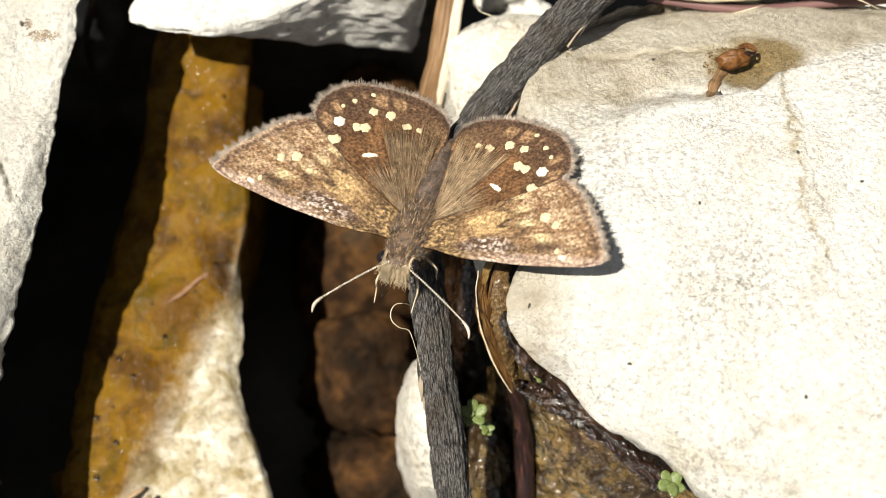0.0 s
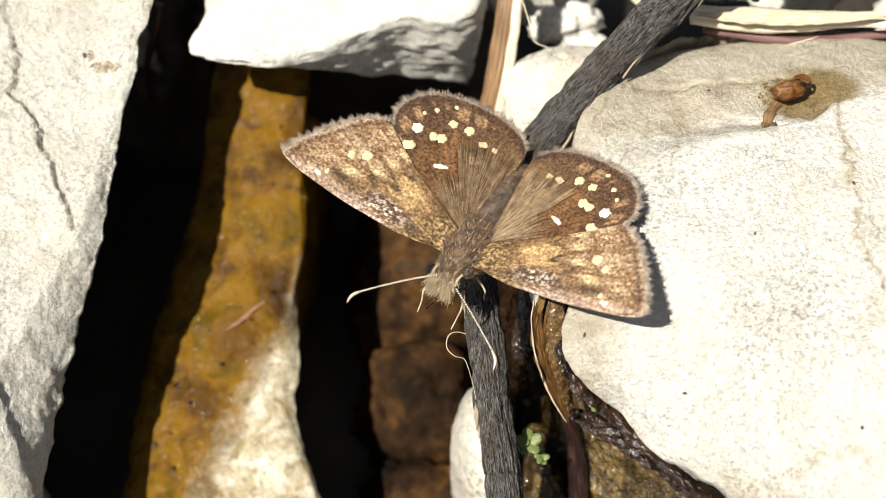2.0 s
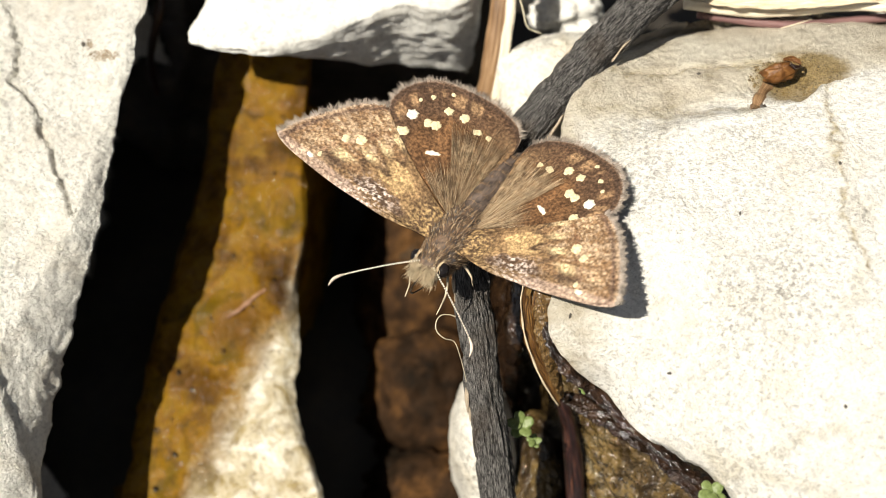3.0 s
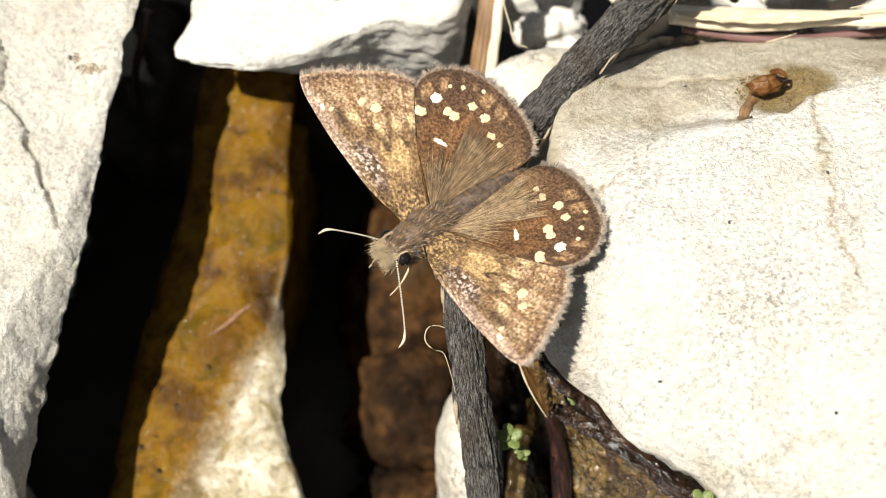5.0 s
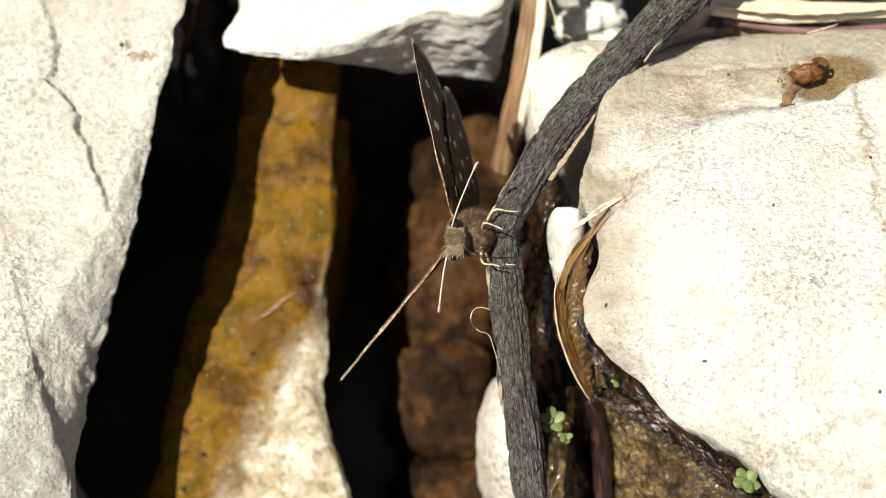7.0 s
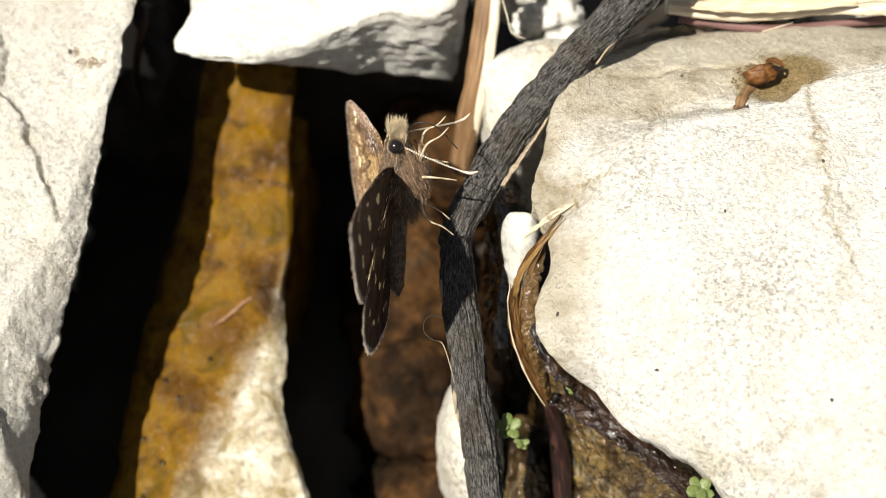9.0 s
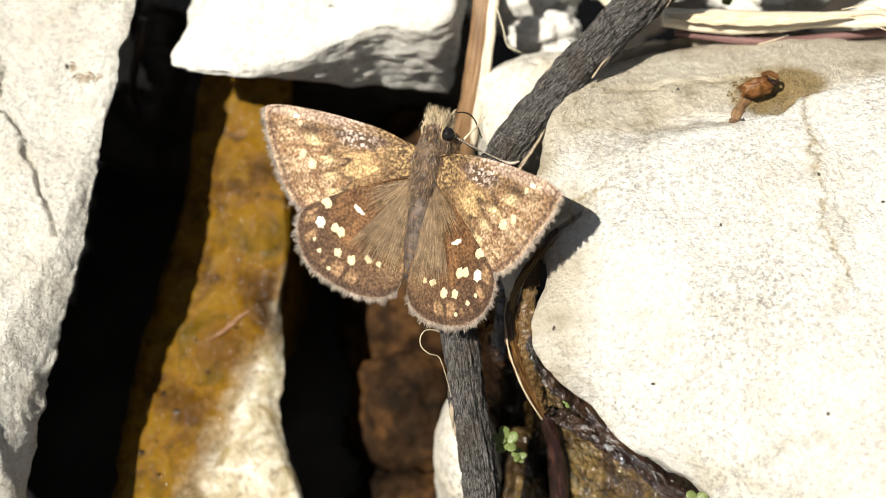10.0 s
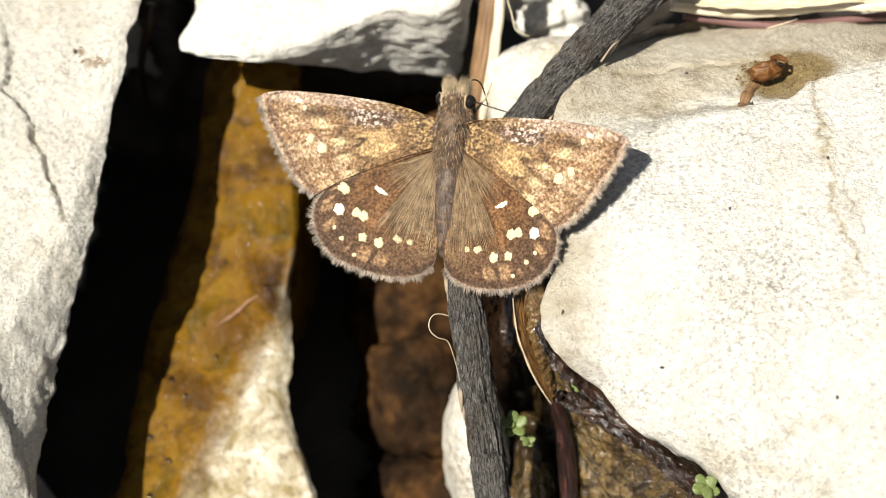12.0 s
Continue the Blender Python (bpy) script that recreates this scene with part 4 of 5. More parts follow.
    for pts in [[(-30.61, -18.72, 15.98, 0.25), (-27.87, -16.56, 15.53, 0.3), (-25.12, -14.3, 14.84, 0.2)], [(-28.98, -19.56, 16.31, 0.3), (-25.28, -16.89, 15.81, 0.4), (-24.46, -15.24, 15.42, 0.25)], [(-32.45, -19.56, 16.31, 0.25), (-30.38, -16.79, 15.42, 0.25), (-29.89, -15.29, 14.66, 0.2)]]:
        thing("straw", tube_mesh("straw", pts, STALK, 8, 20, 0.04, 0.05, pts[0][0]), "short brown straw piece on the damp stone", "straw", "straw pieces")
    for pts in [[(3.7, 24.38, 39.72, 0.06), (4.25, 21.89, 40.01, 0.06), (4.63, 20.57, 39.4, 0.05), (5.84, 20.05, 39.15, 0.04)], [(32.97, 21.51, 42.75, 0.05), (35.17, 21.44, 43.44, 0.05), (37.14, 21.08, 42.55, 0.05), (38.65, 20.43, 42.25, 0.05)], [(33.76, 20.5, 43, 0.06), (35.94, 19.28, 43.17, 0.06), (38.18, 19.23, 41.69, 0.05)], [(25.86, 18.89, 41.53, 0.05), (27.63, 19, 42.31, 0.05), (28.47, 19.58, 41.85, 0.04)]]:
        thing("fibre", tube_mesh("fibre", pts, PALE_FIBRE, 6, 30), "fine curled fibre by the straw", "fibre", "fine fibres")


leaves()


def plantlets():
    """Small green seedlings: stalk and round leaves."""
    for name, x, y, z, k in [("pale green seedling deep under the twig", 4.1, -12.4, 29.9, 0.9), ("yellow green seedling beside the twig", 5.2, -13.3, 28.7, 0.5), ("tiny green seedling at the boulder foot", 18.4, -21.2, 39.9, 0.85), ("tiny green sprout on the wet root", 9.3, -10.9, 34.9, 0.45)]:
        root = empty("seedling", name, "plant", at_mm(x, y, z))
        part("stalk", tube_mesh("stalk", [(0, 0, -1.5 * k, 0.12 * k), (0.1 * k, 0, 0, 0.12 * k)], GREEN, 8, 12), root)
        for i in range(5):
            g = i * 1.3 + x
            lf = part("leaf", blob_mesh("leaf", (0.75 * k, 0.55 * k, 0.14 * k), GREEN, i * 2.0, 0.2, 16, 10), root)
            lf.matrix_basis = at_mm(0.6 * k * math.cos(g), 0.6 * k * math.sin(g), 0.15 * i * k, 14 * math.sin(g), -18, math.degrees(g))


plantlets()


def debris():
    """Dark specks and dirt lying on the stones."""
    for x, y, z, a, c, turn, label in [(18.6, 13.3, 44.1, 0.22, 0.16, 10, "small dark grain on the stone"), (28.3, 2.2, 47.6, 0.14, 0.2, 30, "small dark grain on the stone"), (23.45, 9.25, 47.1, 0.34, 0.6, 12, "shiny black seed husk in the notch"), (32.9, -0.2, 47.9, 0.2, 0.12, 0, "small dark grain on the stone"), (7.9, -8.6, 44.0, 0.12, 0.3, -20, "small dark grain on the stone"), (20.6, -1.9, 45.7, 0.12, 0.2, 0, "small dark grain on the stone"), (15.2, -13.3, 41.8, 0.2, 0.14, 0, "small dark grain on the stone"), (27.4, -16.8, 43.1, 0.14, 0.2, 0, "small dark grain on the stone"), (-33.7, 18.5, 41.3, 0.2, 0.3, 0, "small dark grain on the boulder")]:
        x, y, z = resting([(x, y, z)], LEFT_BOULDER if x < -15 else RIGHT_BOULDER, 0.05)[0]
        me = blob_mesh("speck", (a * 0.75, c * 0.75, min(a, c) * 0.45), DARK_BIT, x, 0.7, 16, 10)
        thing("speck", me, label, "debris", "dark specks", at=at_mm(x, y, z, 0, 0, turn))

    rng = random.Random(12)
    verts, faces = [], []
    for k in range(260):
        g, r = rng.uniform(0, 2 * math.pi), rng.random() ** 0.7
        x, y = -31.9 + 1.3 * r * math.cos(g) + 0.5 * r * math.sin(g), 17.5 + 0.42 * r * math.sin(g) - 0.2 * r * math.cos(g)
        if k % 6 == 0:
            x, y = -33.2 + 0.35 * r * math.cos(g), 18.5 + 0.5 * r * math.sin(g)
        x, y, z = resting([(x, y, 0)], LEFT_BOULDER, 0.0)[0]
        q = rng.uniform(0.04, 0.12)
        base = len(verts)
        for dx, dy, dz in ((1, 0, 0), (0.2, 0.9, 0), (-0.9, 0.3, 0), (-0.4, -0.9, 0), (0.6, -0.7, 0), (0.1, 0.1, 0.5)):
            verts.append((x + q * dx * rng.uniform(0.7, 1.2), y + q * dy * rng.uniform(0.7, 1.2), z + q * dz))
        faces += [(base + i, base + (i + 1) % 5, base + 5) for i in range(5)]
    thing("dirt", mesh_from("dirt", verts, faces, DIRT, smooth=False), "smear of brown dirt crumbs on the boulder", "dirt", kind="stuff")
    rng = random.Random(8)
    verts, faces = [], []
    for k in range(420):
        g, r = rng.uniform(0, 2 * math.pi), math.sqrt(rng.random())
        x, y = 26.2 + 3.6 * r * math.cos(g), 13.0 + 2.3 * r * math.sin(g)
        x, y, z = resting([(x, y, 0)], RIGHT_BOULDER, 0.02)[0]
        s = rng.uniform(0.04, 0.15)
        base = len(verts)
        for dx, dy, dz in ((1, 0, 0), (0.2, 0.9, 0.1), (-0.9, 0.3, 0), (-0.4, -0.9, 0.1), (0.6, -0.7, 0), (0.1, 0.1, 0.9)):
            verts.append((x + s * dx * rng.uniform(0.7, 1.2), y + s * dy * rng.uniform(0.7, 1.2), z + s * dz))
        faces += [(base + i, base + (i + 1) % 5, base + 5) for i in range(5)]
    thing("grit", mesh_from("grit", verts, faces, GRIT, smooth=False), "golden brown wet grit in the boulder's notch", "grit", kind="stuff")

    m, n, l, bs = mat_base("water_drop", 0.20, 0.6, 0.0, 0.1)
    bs.inputs["Transmission Weight"].default_value = 1.0
    bs.inputs["IOR"].default_value = 1.33
    for x, y, r in [(-24.9, 2.1, 0.16), (-19.0, 5.5, 0.18), (-23.6, -1.0, 0.2), (-27.7, -2.9, 0.22), (-26.4, -4.5, 0.2), (-29.7, -8.0, 0.22), (-27.7, -10.2, 0.25), (-28.2, -7.1, 0.15), (-31.3, -10.9, 0.2), (-21.0, 3.0, 0.14), (-19.4, 15.5, 0.16), (-18.6, 20.6, 0.2), (-23.0, 7.9, 0.13), (-29.5, -13.2, 0.25)]:
        x, y, z = resting([(x, y, 0)], SLAB, 0.0)[0]
        r *= 1.35
        thing("water_drop", blob_mesh("water_drop", (r, r, r * 0.24), m, x, 0.05, 24, 16), "clear water drop on the wet slab", "water drop", "water drops", at=at_mm(x, y, z))
    for k in range(130):
        s, q = rng.random(), rng.uniform(-1.0, 1.9)
        x, y = 8.7 + 12.4 * s + 1.2 * q, -12.0 + -7.7 * s - 1.6 * q
        x, y, z = resting([(x, y, 0)], WET_ROCK, 0.0)[0]
        r = rng.uniform(0.09, 0.22)
        thing("water_drop", blob_mesh("water_drop", (r, r, r * 0.28), m, x, 0.1, 18, 12), "glinting water drop on the dark wet stone", "water drop", "drops on the wet stone", at=at_mm(x, y, z))


debris()

# ---------- butterfly ----------
def wing_material():
    m, n, l, b = mat_base("wing_scales", 0.7, 0.14)
    at = n.new("ShaderNodeAttribute")
    at.attribute_name = "scales"
    v = coords(n, l)
    fine = noise_node(n, l, v, 4200, 3, 0.6)
    mott = noise_node(n, l, v, 1100, 4, 0.65)
    col = mix(n, l, 1.0, at.outputs["Color"], ramp(n, l, fine, [(0.34, (0.46, 0.42, 0.40)), (0.5, (0.95, 0.94, 0.93)), (0.66, (1.68, 1.64, 1.58))]), "MULTIPLY")
    col = mix(n, l, 1.0, col, ramp(n, l, mott, [(0.34, (0.86, 0.84, 0.83)), (0.52, (1, 1, 1)), (0.68, (1.08, 1.07, 1.06))]), "MULTIPLY")
    l.new(col, b.inputs["Base Color"])
    bump(n, l, b, fine, 0.5, 0.05)
    return m


WING_MAT = wing_material()


def plain(name, c, rough=0.6, vary=0.35, scale=900):
    m, n, l, b = mat_base(name, rough, 0.35)
    g = noise_node(n, l, coords(n, l), scale, 4, 0.65)
    l.new(ramp(n, l, g, [(0.3, tuple(x * (1 - vary) for x in c)), (0.7, tuple(min(1, x * (1 + vary)) for x in c))]), b.inputs["Base Color"])
    return m


SPOT_MAT = plain("cream_scales", (0.58, 0.50, 0.31), 0.6, 0.35, 5000)
SPOT_WHITE = plain("white_scales", (0.70, 0.66, 0.52), 0.5, 0.25, 5000)
FRINGE_MAT = plain("fringe_scales", (0.31, 0.26, 0.215), 0.6, 0.65, 1200)
HAIR_MAT = plain("tan_hair", (0.27, 0.170, 0.090), 0.5, 0.6, 1500)
HAIR_PALE = plain("pale_hair", (0.54, 0.41, 0.26), 0.55, 0.4, 1500)
PALP_MAT = plain("cream_hair", (0.52, 0.42, 0.28), 0.55, 0.4, 1500)
BODY_MAT = plain("body_scales", (0.11, 0.070, 0.044), 0.65, 0.75, 1800)
BELLY_MAT = plain("belly_scales", (0.095, 0.070, 0.056), 0.6, 0.6, 1600)
STEEL_HAIR = plain("steel_hair", (0.10, 0.115, 0.135), 0.35, 0.5, 1500)
EYE_MAT = plain("dark_eye", (0.010, 0.008, 0.008), 0.12, 0.2, 500)
LEG_MAT = plain("leg_scales", (0.48, 0.40, 0.28), 0.5, 0.5, 1500)
TONGUE_MAT = plain("dark_tongue", (0.02, 0.014, 0.01), 0.3, 0.3, 600)
CLUB_MAT = plain("antenna_club", (0.46, 0.38, 0.31), 0.5, 0.5, 900)
ANT_WHITE = plain("antenna_white", (0.80, 0.75, 0.64), 0.5, 0.1, 900)
ANT_DARK = plain("antenna_dark", (0.12, 0.09, 0.06), 0.5, 0.2, 900)

# wing outlines: mm outward from the middle of the body, mm forward of it
FORE_ROOT, HIND_ROOT = (1.2, 1.2), (1.0, -1.2)
FORE = [(1.32, 1.00), (3.09, 1.65), (5.40, 2.11), (8.58, 2.34), (11.30, 2.40), (14.00, 2.28), (15.42, 2.01), (15.97, 1.64), (15.80, 0.75), (15.06, -0.76), (14.23, -2.35), (13.18, -3.97), (11.92, -5.29), (10.87, -5.87), (8.83, -4.55), (5.38, -2.77), (1.70, -1.16)]
HIND = [(1.47, -1.13), (5.38, -2.77), (8.85, -4.37), (10.30, -5.73), (10.89, -7.14), (10.71, -8.48), (10.00, -9.77), (8.68, -10.86), (7.03, -11.52), (5.19, -11.88), (3.38, -11.93), (1.61, -11.54), (0.65, -10.68), (0.35, -9.07), (0.43, -6.37), (0.33, -3.65)]
FORE_EDGE = [(15.97, 1.64), (15.80, 0.75), (15.06, -0.76), (14.23, -2.35), (13.18, -3.97), (11.92, -5.29), (10.87, -5.87)]
HIND_EDGE = [(10.30, -5.73), (10.89, -7.14), (10.71, -8.48), (10.00, -9.77), (8.68, -10.86), (7.03, -11.52), (5.19, -11.88), (3.38, -11.93), (1.61, -11.54), (0.65, -10.68)]
FORE_SPOTS = [(12.76, 1.58, 0.38, 0.22, -10, 1), (12.21, 1.09, 0.22, 0.3, 0, 0), (11.53, -1.37, 0.42, 0.45, 20, 0), (10.52, -2.00, 0.5, 0.55, 10, 0)]
HIND_SPOTS = [(8.46, -5.10, 0.68, 0.48, 30, 0), (5.40, -4.99, 0.78, 0.24, 30, 1), (8.66, -6.84, 0.6, 0.55, 10, 1), (7.25, -6.93, 0.4, 0.5, 30, 0), (6.64, -7.14, 0.45, 0.55, -20, 0), (6.52, -8.89, 0.45, 0.45, 0, 0), (5.18, -9.17, 0.45, 0.5, 0, 0), (3.69, -8.71, 0.45, 0.35, 20, 0), (2.68, -8.84, 0.3, 0.3, 0, 0), (8.25, -9.15, 0.25, 0.25, 0, 0), (7.10, -10.39, 0.25, 0.2, 0, 0), (8.92, -8.31, 0.2, 0.2, 0, 0)]


def lerp3(a, b, s):
    s = min(1.0, max(0.0, s))
    return tuple(p + (q - p) * s for p, q in zip(a, b))


def fore_colour(x, y, f, u):
    """Upper side of a forewing: s runs from root to outer margin, w from front to rear edge."""
    s = 1 - ((16.0 - x) * 0.827 - (1.6 - y) * 0.562) / 12.0
    w = (1.6 - y) / (0.6 * x + 0.5)
    g = fbm((x, y, 1.0), 2.2, 3)
    h = fbm((x, y, 6.0), 0.7, 3)
    k = fbm((x, y, 41.0), 1.1, 3)
    e = fbm((x, y, 61.0), 0.22, 2)
    ray = noise.noise(Vector((math.atan2(y - 1.2, x - 1.2) * 30.0, s * 4.0, 3.0)))
    c = lerp3((0.12, 0.070, 0.034), (0.25, 0.158, 0.078), 0.5 + 0.9 * g + 0.25 * h + 0.2 * ray)
    # dark root dusted with gold
    near = 1 - smooth(0.16, 0.36, s + 0.05 * k)
    c = lerp3(c, (0.060, 0.036, 0.020), 0.75 * near)
    c = lerp3(c, (0.36, 0.245, 0.11), 0.55 * near * smooth(0.02, 0.22, e + 0.15 * h))
    # golden tan field in the middle of the wing
    field = math.exp(-((s - 0.46 - 0.04 * h) / 0.11) ** 2) * smooth(0.36, 0.52, w + 0.12 * g) * (1 - smooth(0.88, 0.98, w))
    c = lerp3(c, (0.36, 0.245, 0.120), 0.9 * smooth(0.25, 0.5, field))
    # dark streak behind the front edge with violet white dust
    band = smooth(0.03, 0.10, w) * (1 - smooth(0.26, 0.38, w + 0.14 * k)) * smooth(0.16, 0.26, s) * (1 - smooth(0.46, 0.56, s + 0.12 * k))
    c = lerp3(c, (0.065, 0.038, 0.027), 0.85 * smooth(0.25, 0.6, band + 0.25 * h))
    dust = smooth(0.02, 0.18, e + 0.12 * k) * math.exp(-((s - 0.40) / 0.12) ** 2) * (1 - smooth(0.28, 0.40, w))
    c = lerp3(c, (0.62, 0.53, 0.48), 0.75 * dust)
    # broken dark line across the wing, brown beyond it
    jag = 0.585 + 0.045 * math.sin(w * 19.0 + 0.6) + 0.05 * k
    beyond = smooth(jag, jag + 0.03, s)
    c = lerp3(c, (0.170, 0.098, 0.050), 0.8 * beyond)
    # pale frosted scales spread over the outer half in patches
    c = lerp3(c, (0.37, 0.275, 0.185), 0.75 * beyond * smooth(-0.05, 0.30, 0.5 * g + 0.45 * h + 0.5 * e + 0.5 * ray + 0.7 * (s - 0.72)))
    c = lerp3(c, (0.055, 0.030, 0.018), 0.85 * smooth(0.35, 0.7, math.exp(-((x - 11.2) ** 2 / 1.3 + (y - 0.75) ** 2 / 0.45)) + 0.5 * e))
    c = lerp3(c, (0.045, 0.024, 0.014), 0.97 * math.exp(-((s - jag) / 0.026) ** 2) * smooth(0.20, 0.30, w) * smooth(-0.45, -0.1, g + h))
    # row of cream blotches
    row = math.exp(-((s - 0.69 - 0.03 * math.sin(w * 8.0)) / 0.05) ** 2)
    gaps = smooth(-0.25, 0.35, math.sin(w * 24.0 + 2.4 + 1.5 * g))
    c = lerp3(c, (0.56, 0.45, 0.26), 0.75 * row * gaps * smooth(0.12, 0.22, w))
    # rusty spots, then pinkish streaks running to the margin
    c = lerp3(c, (0.12, 0.050, 0.024), 0.7 * math.exp(-((s - 0.79 - 0.03 * k) / 0.028) ** 2) * smooth(-0.1, 0.2, k + 0.4 * ray))
    streak = smooth(-0.15, 0.35, ray + 0.4 * e)
    c = lerp3(c, (0.47, 0.34, 0.21), 0.55 * smooth(0.80, 0.86, s) * (1 - smooth(0.91, 0.95, s)) * streak)
    c = lerp3(c, (0.38, 0.28, 0.20), 0.25 * smooth(0.72, 0.85, s) * smooth(0.05, 0.25, e))
    c = lerp3(c, (0.36, 0.28, 0.25), 0.45 * (1 - smooth(0.0, 0.035, w)) * smooth(0.3, 0.5, s))
    c = lerp3(c, (0.085, 0.05, 0.040), 0.8 * math.exp(-((f - 0.955) / 0.015) ** 2) * smooth(0.8, 0.9, s))
    c = lerp3(c, (0.40, 0.33, 0.28), 0.5 * smooth(0.975, 0.99, f) * smooth(0.8, 0.9, s))
    c = lerp3(c, (0.20, 0.150, 0.098), 0.12)
    return tuple(1.22 * v * (1.0 + 0.22 * e) for v in c)


def hind_colour(x, y, f, u):
    g = fbm((x, y, 3.0), 1.8, 3)
    h = fbm((x, y, 9.0), 0.5, 3)
    ray = noise.noise(Vector((u * 60.0, f * 3.0, 8.0)))
    e = fbm((x, y, 71.0), 0.22, 2)
    c = lerp3((0.024, 0.012, 0.006), (0.150, 0.078, 0.035), 0.40 + 0.8 * g + 0.2 * h + 0.8 * ray)
    # rusty glow across the disc
    c = lerp3(c, (0.16, 0.078, 0.033), 0.45 * math.exp(-((f - 0.55) / 0.16) ** 2))
    # dark outer band with tan wedges
    c = lerp3(c, (0.070, 0.040, 0.025), 0.80 * smooth(0.66, 0.76, f + 0.04 * h))
    c = lerp3(c, (0.33, 0.21, 0.115), 0.70 * smooth(0.80, 0.86, f) * (1 - smooth(0.90, 0.94, f)) * smooth(0.0, 0.35, ray + 0.3 * h))
    c = lerp3(c, (0.045, 0.028, 0.021), 0.85 * math.exp(-((f - 0.955) / 0.016) ** 2))
    c = lerp3(c, (0.36, 0.29, 0.24), 0.5 * smooth(0.975, 0.99, f))
    inner = smooth(0.62, 0.85, u) * (1 - smooth(0.82, 0.95, f))
    c = lerp3(c, (0.26, 0.165, 0.085), 0.6 * inner)
    c = lerp3(c, (0.22, 0.14, 0.065), 0.6 * (1 - smooth(0.10, 0.42, f)))
    c = lerp3(c, (0.115, 0.080, 0.050), 0.12)
    return tuple(1.22 * v * (1.0 + 0.25 * e) for v in c)


def under_colour(x, y, f, u):
    g = fbm((x, y, 23.0), 1.2, 4)
    c = lerp3((0.014, 0.007, 0.004), (0.060, 0.028, 0.014), 0.5 + 1.0 * g)
    w = u + 0.04 * g
    spots = smooth(0.45, 0.75, math.exp(-((f - 0.64 - 0.05 * math.sin(w * 9)) / 0.032) ** 2) * max(0.0, math.cos(w * 2 * math.pi * 9)) ** 0.9)
    spots += smooth(0.5, 0.8, math.exp(-((f - 0.83) / 0.03) ** 2) * max(0.0, math.cos(w * 2 * math.pi * 11 + 1.5)) ** 0.9)
    spots += smooth(0.5, 0.8, math.exp(-((f - 0.38) / 0.05) ** 2) * max(0.0, math.cos(w * 2 * math.pi * 4)))
    return lerp3(c, (0.72, 0.60, 0.36), 0.95 * min(1.0, spots))


def wing_surface(x, y, f, u, fold):
    """Gentle camber and pleats along the veins."""
    return 0.35 * math.sin(min(1, f) * math.pi * 0.75) * fold + 0.035 * math.sin(u * math.pi * 13) * min(1, f * 1.5) + 0.05 * noise.noise(Vector((x * 0.4, y * 0.4, 2)))


def edge_curve(pts, root, count):
    return open_curve([(*p, 0) for p in pts], count)[:, :2]


def wing_mesh(name, pts, root, colour, side, lift):
    """side: +1 right, -1 left. Upper and lower sheets joined along the rim."""
    cu, rf = 220, 110
    rim = edge_curve(pts, root, cu)
    verts, cols, faces = [], [], []
    for sheet in (1, -1):
        for k in range(rf + 1):
            f = 0.02 + 0.98 * k / rf
            for i in range(cu):
                u = i / (cu - 1)
                x = root[0] + (rim[i, 0] - root[0]) * f
                y = root[1] + (rim[i, 1] - root[1]) * f
                z = lift + wing_surface(x, y, f, u, 1.0) + sheet * (0.035 if k < rf else 0.012)
                verts.append((side * x, y, z))
                c = colour(x, y, f, u) if sheet > 0 else under_colour(x, y, f, u)
                vein = abs(math.sin(u * math.pi * 6.5)) ** 0.5
                c = tuple(max(0.004, v * (0.72 + 0.28 * vein)) for v in c)
                cols.append((*c, 1))
    half = (rf + 1) * cu
    for k in range(rf):
        for i in range(cu - 1):
            q = k * cu + i
            faces.append((q, q + cu, q + cu + 1, q + 1))
            faces.append((half + q, half + q + 1, half + q + cu + 1, half + q + cu))
    for i in range(cu - 1):
        q = rf * cu + i
        faces.append((q, half + q, half + q + 1, q + 1))
    if side < 0:
        faces = [t[::-1] for t in faces]
    faces = [t[::-1] for t in faces]
    return mesh_from(name, verts, faces, WING_MAT, cols=cols)


@functools.lru_cache(None)
def rim_of(pts, root):
    return edge_curve(pts, root, 150)


def lift_at(x, y, pts, root, lift):
    """Height of the wing's upper face at x, y."""
    rim = rim_of(tuple(pts), root)
    ang = np.arctan2(rim[:, 1] - root[1], rim[:, 0] - root[0]) - math.atan2(y - root[1], x - root[0])
    i = int(np.argmin(np.abs(ang)))
    f = math.hypot(x - root[0], y - root[1]) / math.hypot(*(rim[i] - np.array(root)))
    return lift + wing_surface(x, y, f, i / 149, 1.0) + 0.06


def spot_mesh(name, x, y, height, a, b, turn, side, material, seed):
    """A raised scale patch with an uneven outline lying on the wing; a, b are half sizes."""
    n = 36
    verts, faces = [(side * x, y, height(x, y) + 0.05)], []
    c, s = math.cos(radians(turn)), math.sin(radians(turn))
    for r in (0.5, 0.85, 1.0):
        for i in range(n):
            g = 2 * math.pi * i / n
            q = Vector((math.cos(g), math.sin(g), 0))
            square = 1.0 / max(abs(q.x), abs(q.y)) ** 0.2
            k = 0.82 * r * square * (1 + 0.22 * noise.noise(q * 1.4 + Vector((seed, 0, seed))) + 0.40 * noise.noise(q * 6.5 + Vector((seed, 3, seed))))
            px, py = a * math.cos(g) * k, b * math.sin(g) * k
            qx, qy = x + px * c - py * s, y + px * s + py * c
            verts.append((side * qx, qy, height(qx, qy) + (0.05 if r < 0.9 else -0.04)))
    for i in range(n):
        j = (i + 1) % n
        faces.append((0, 1 + i, 1 + j))
        for q in (0, n):
            faces.append((1 + q + i, 1 + q + n + i, 1 + q + n + j, 1 + q + j))
    if side < 0:
        faces = [t[::-1] for t in faces]
    return mesh_from(name, verts, faces, material)


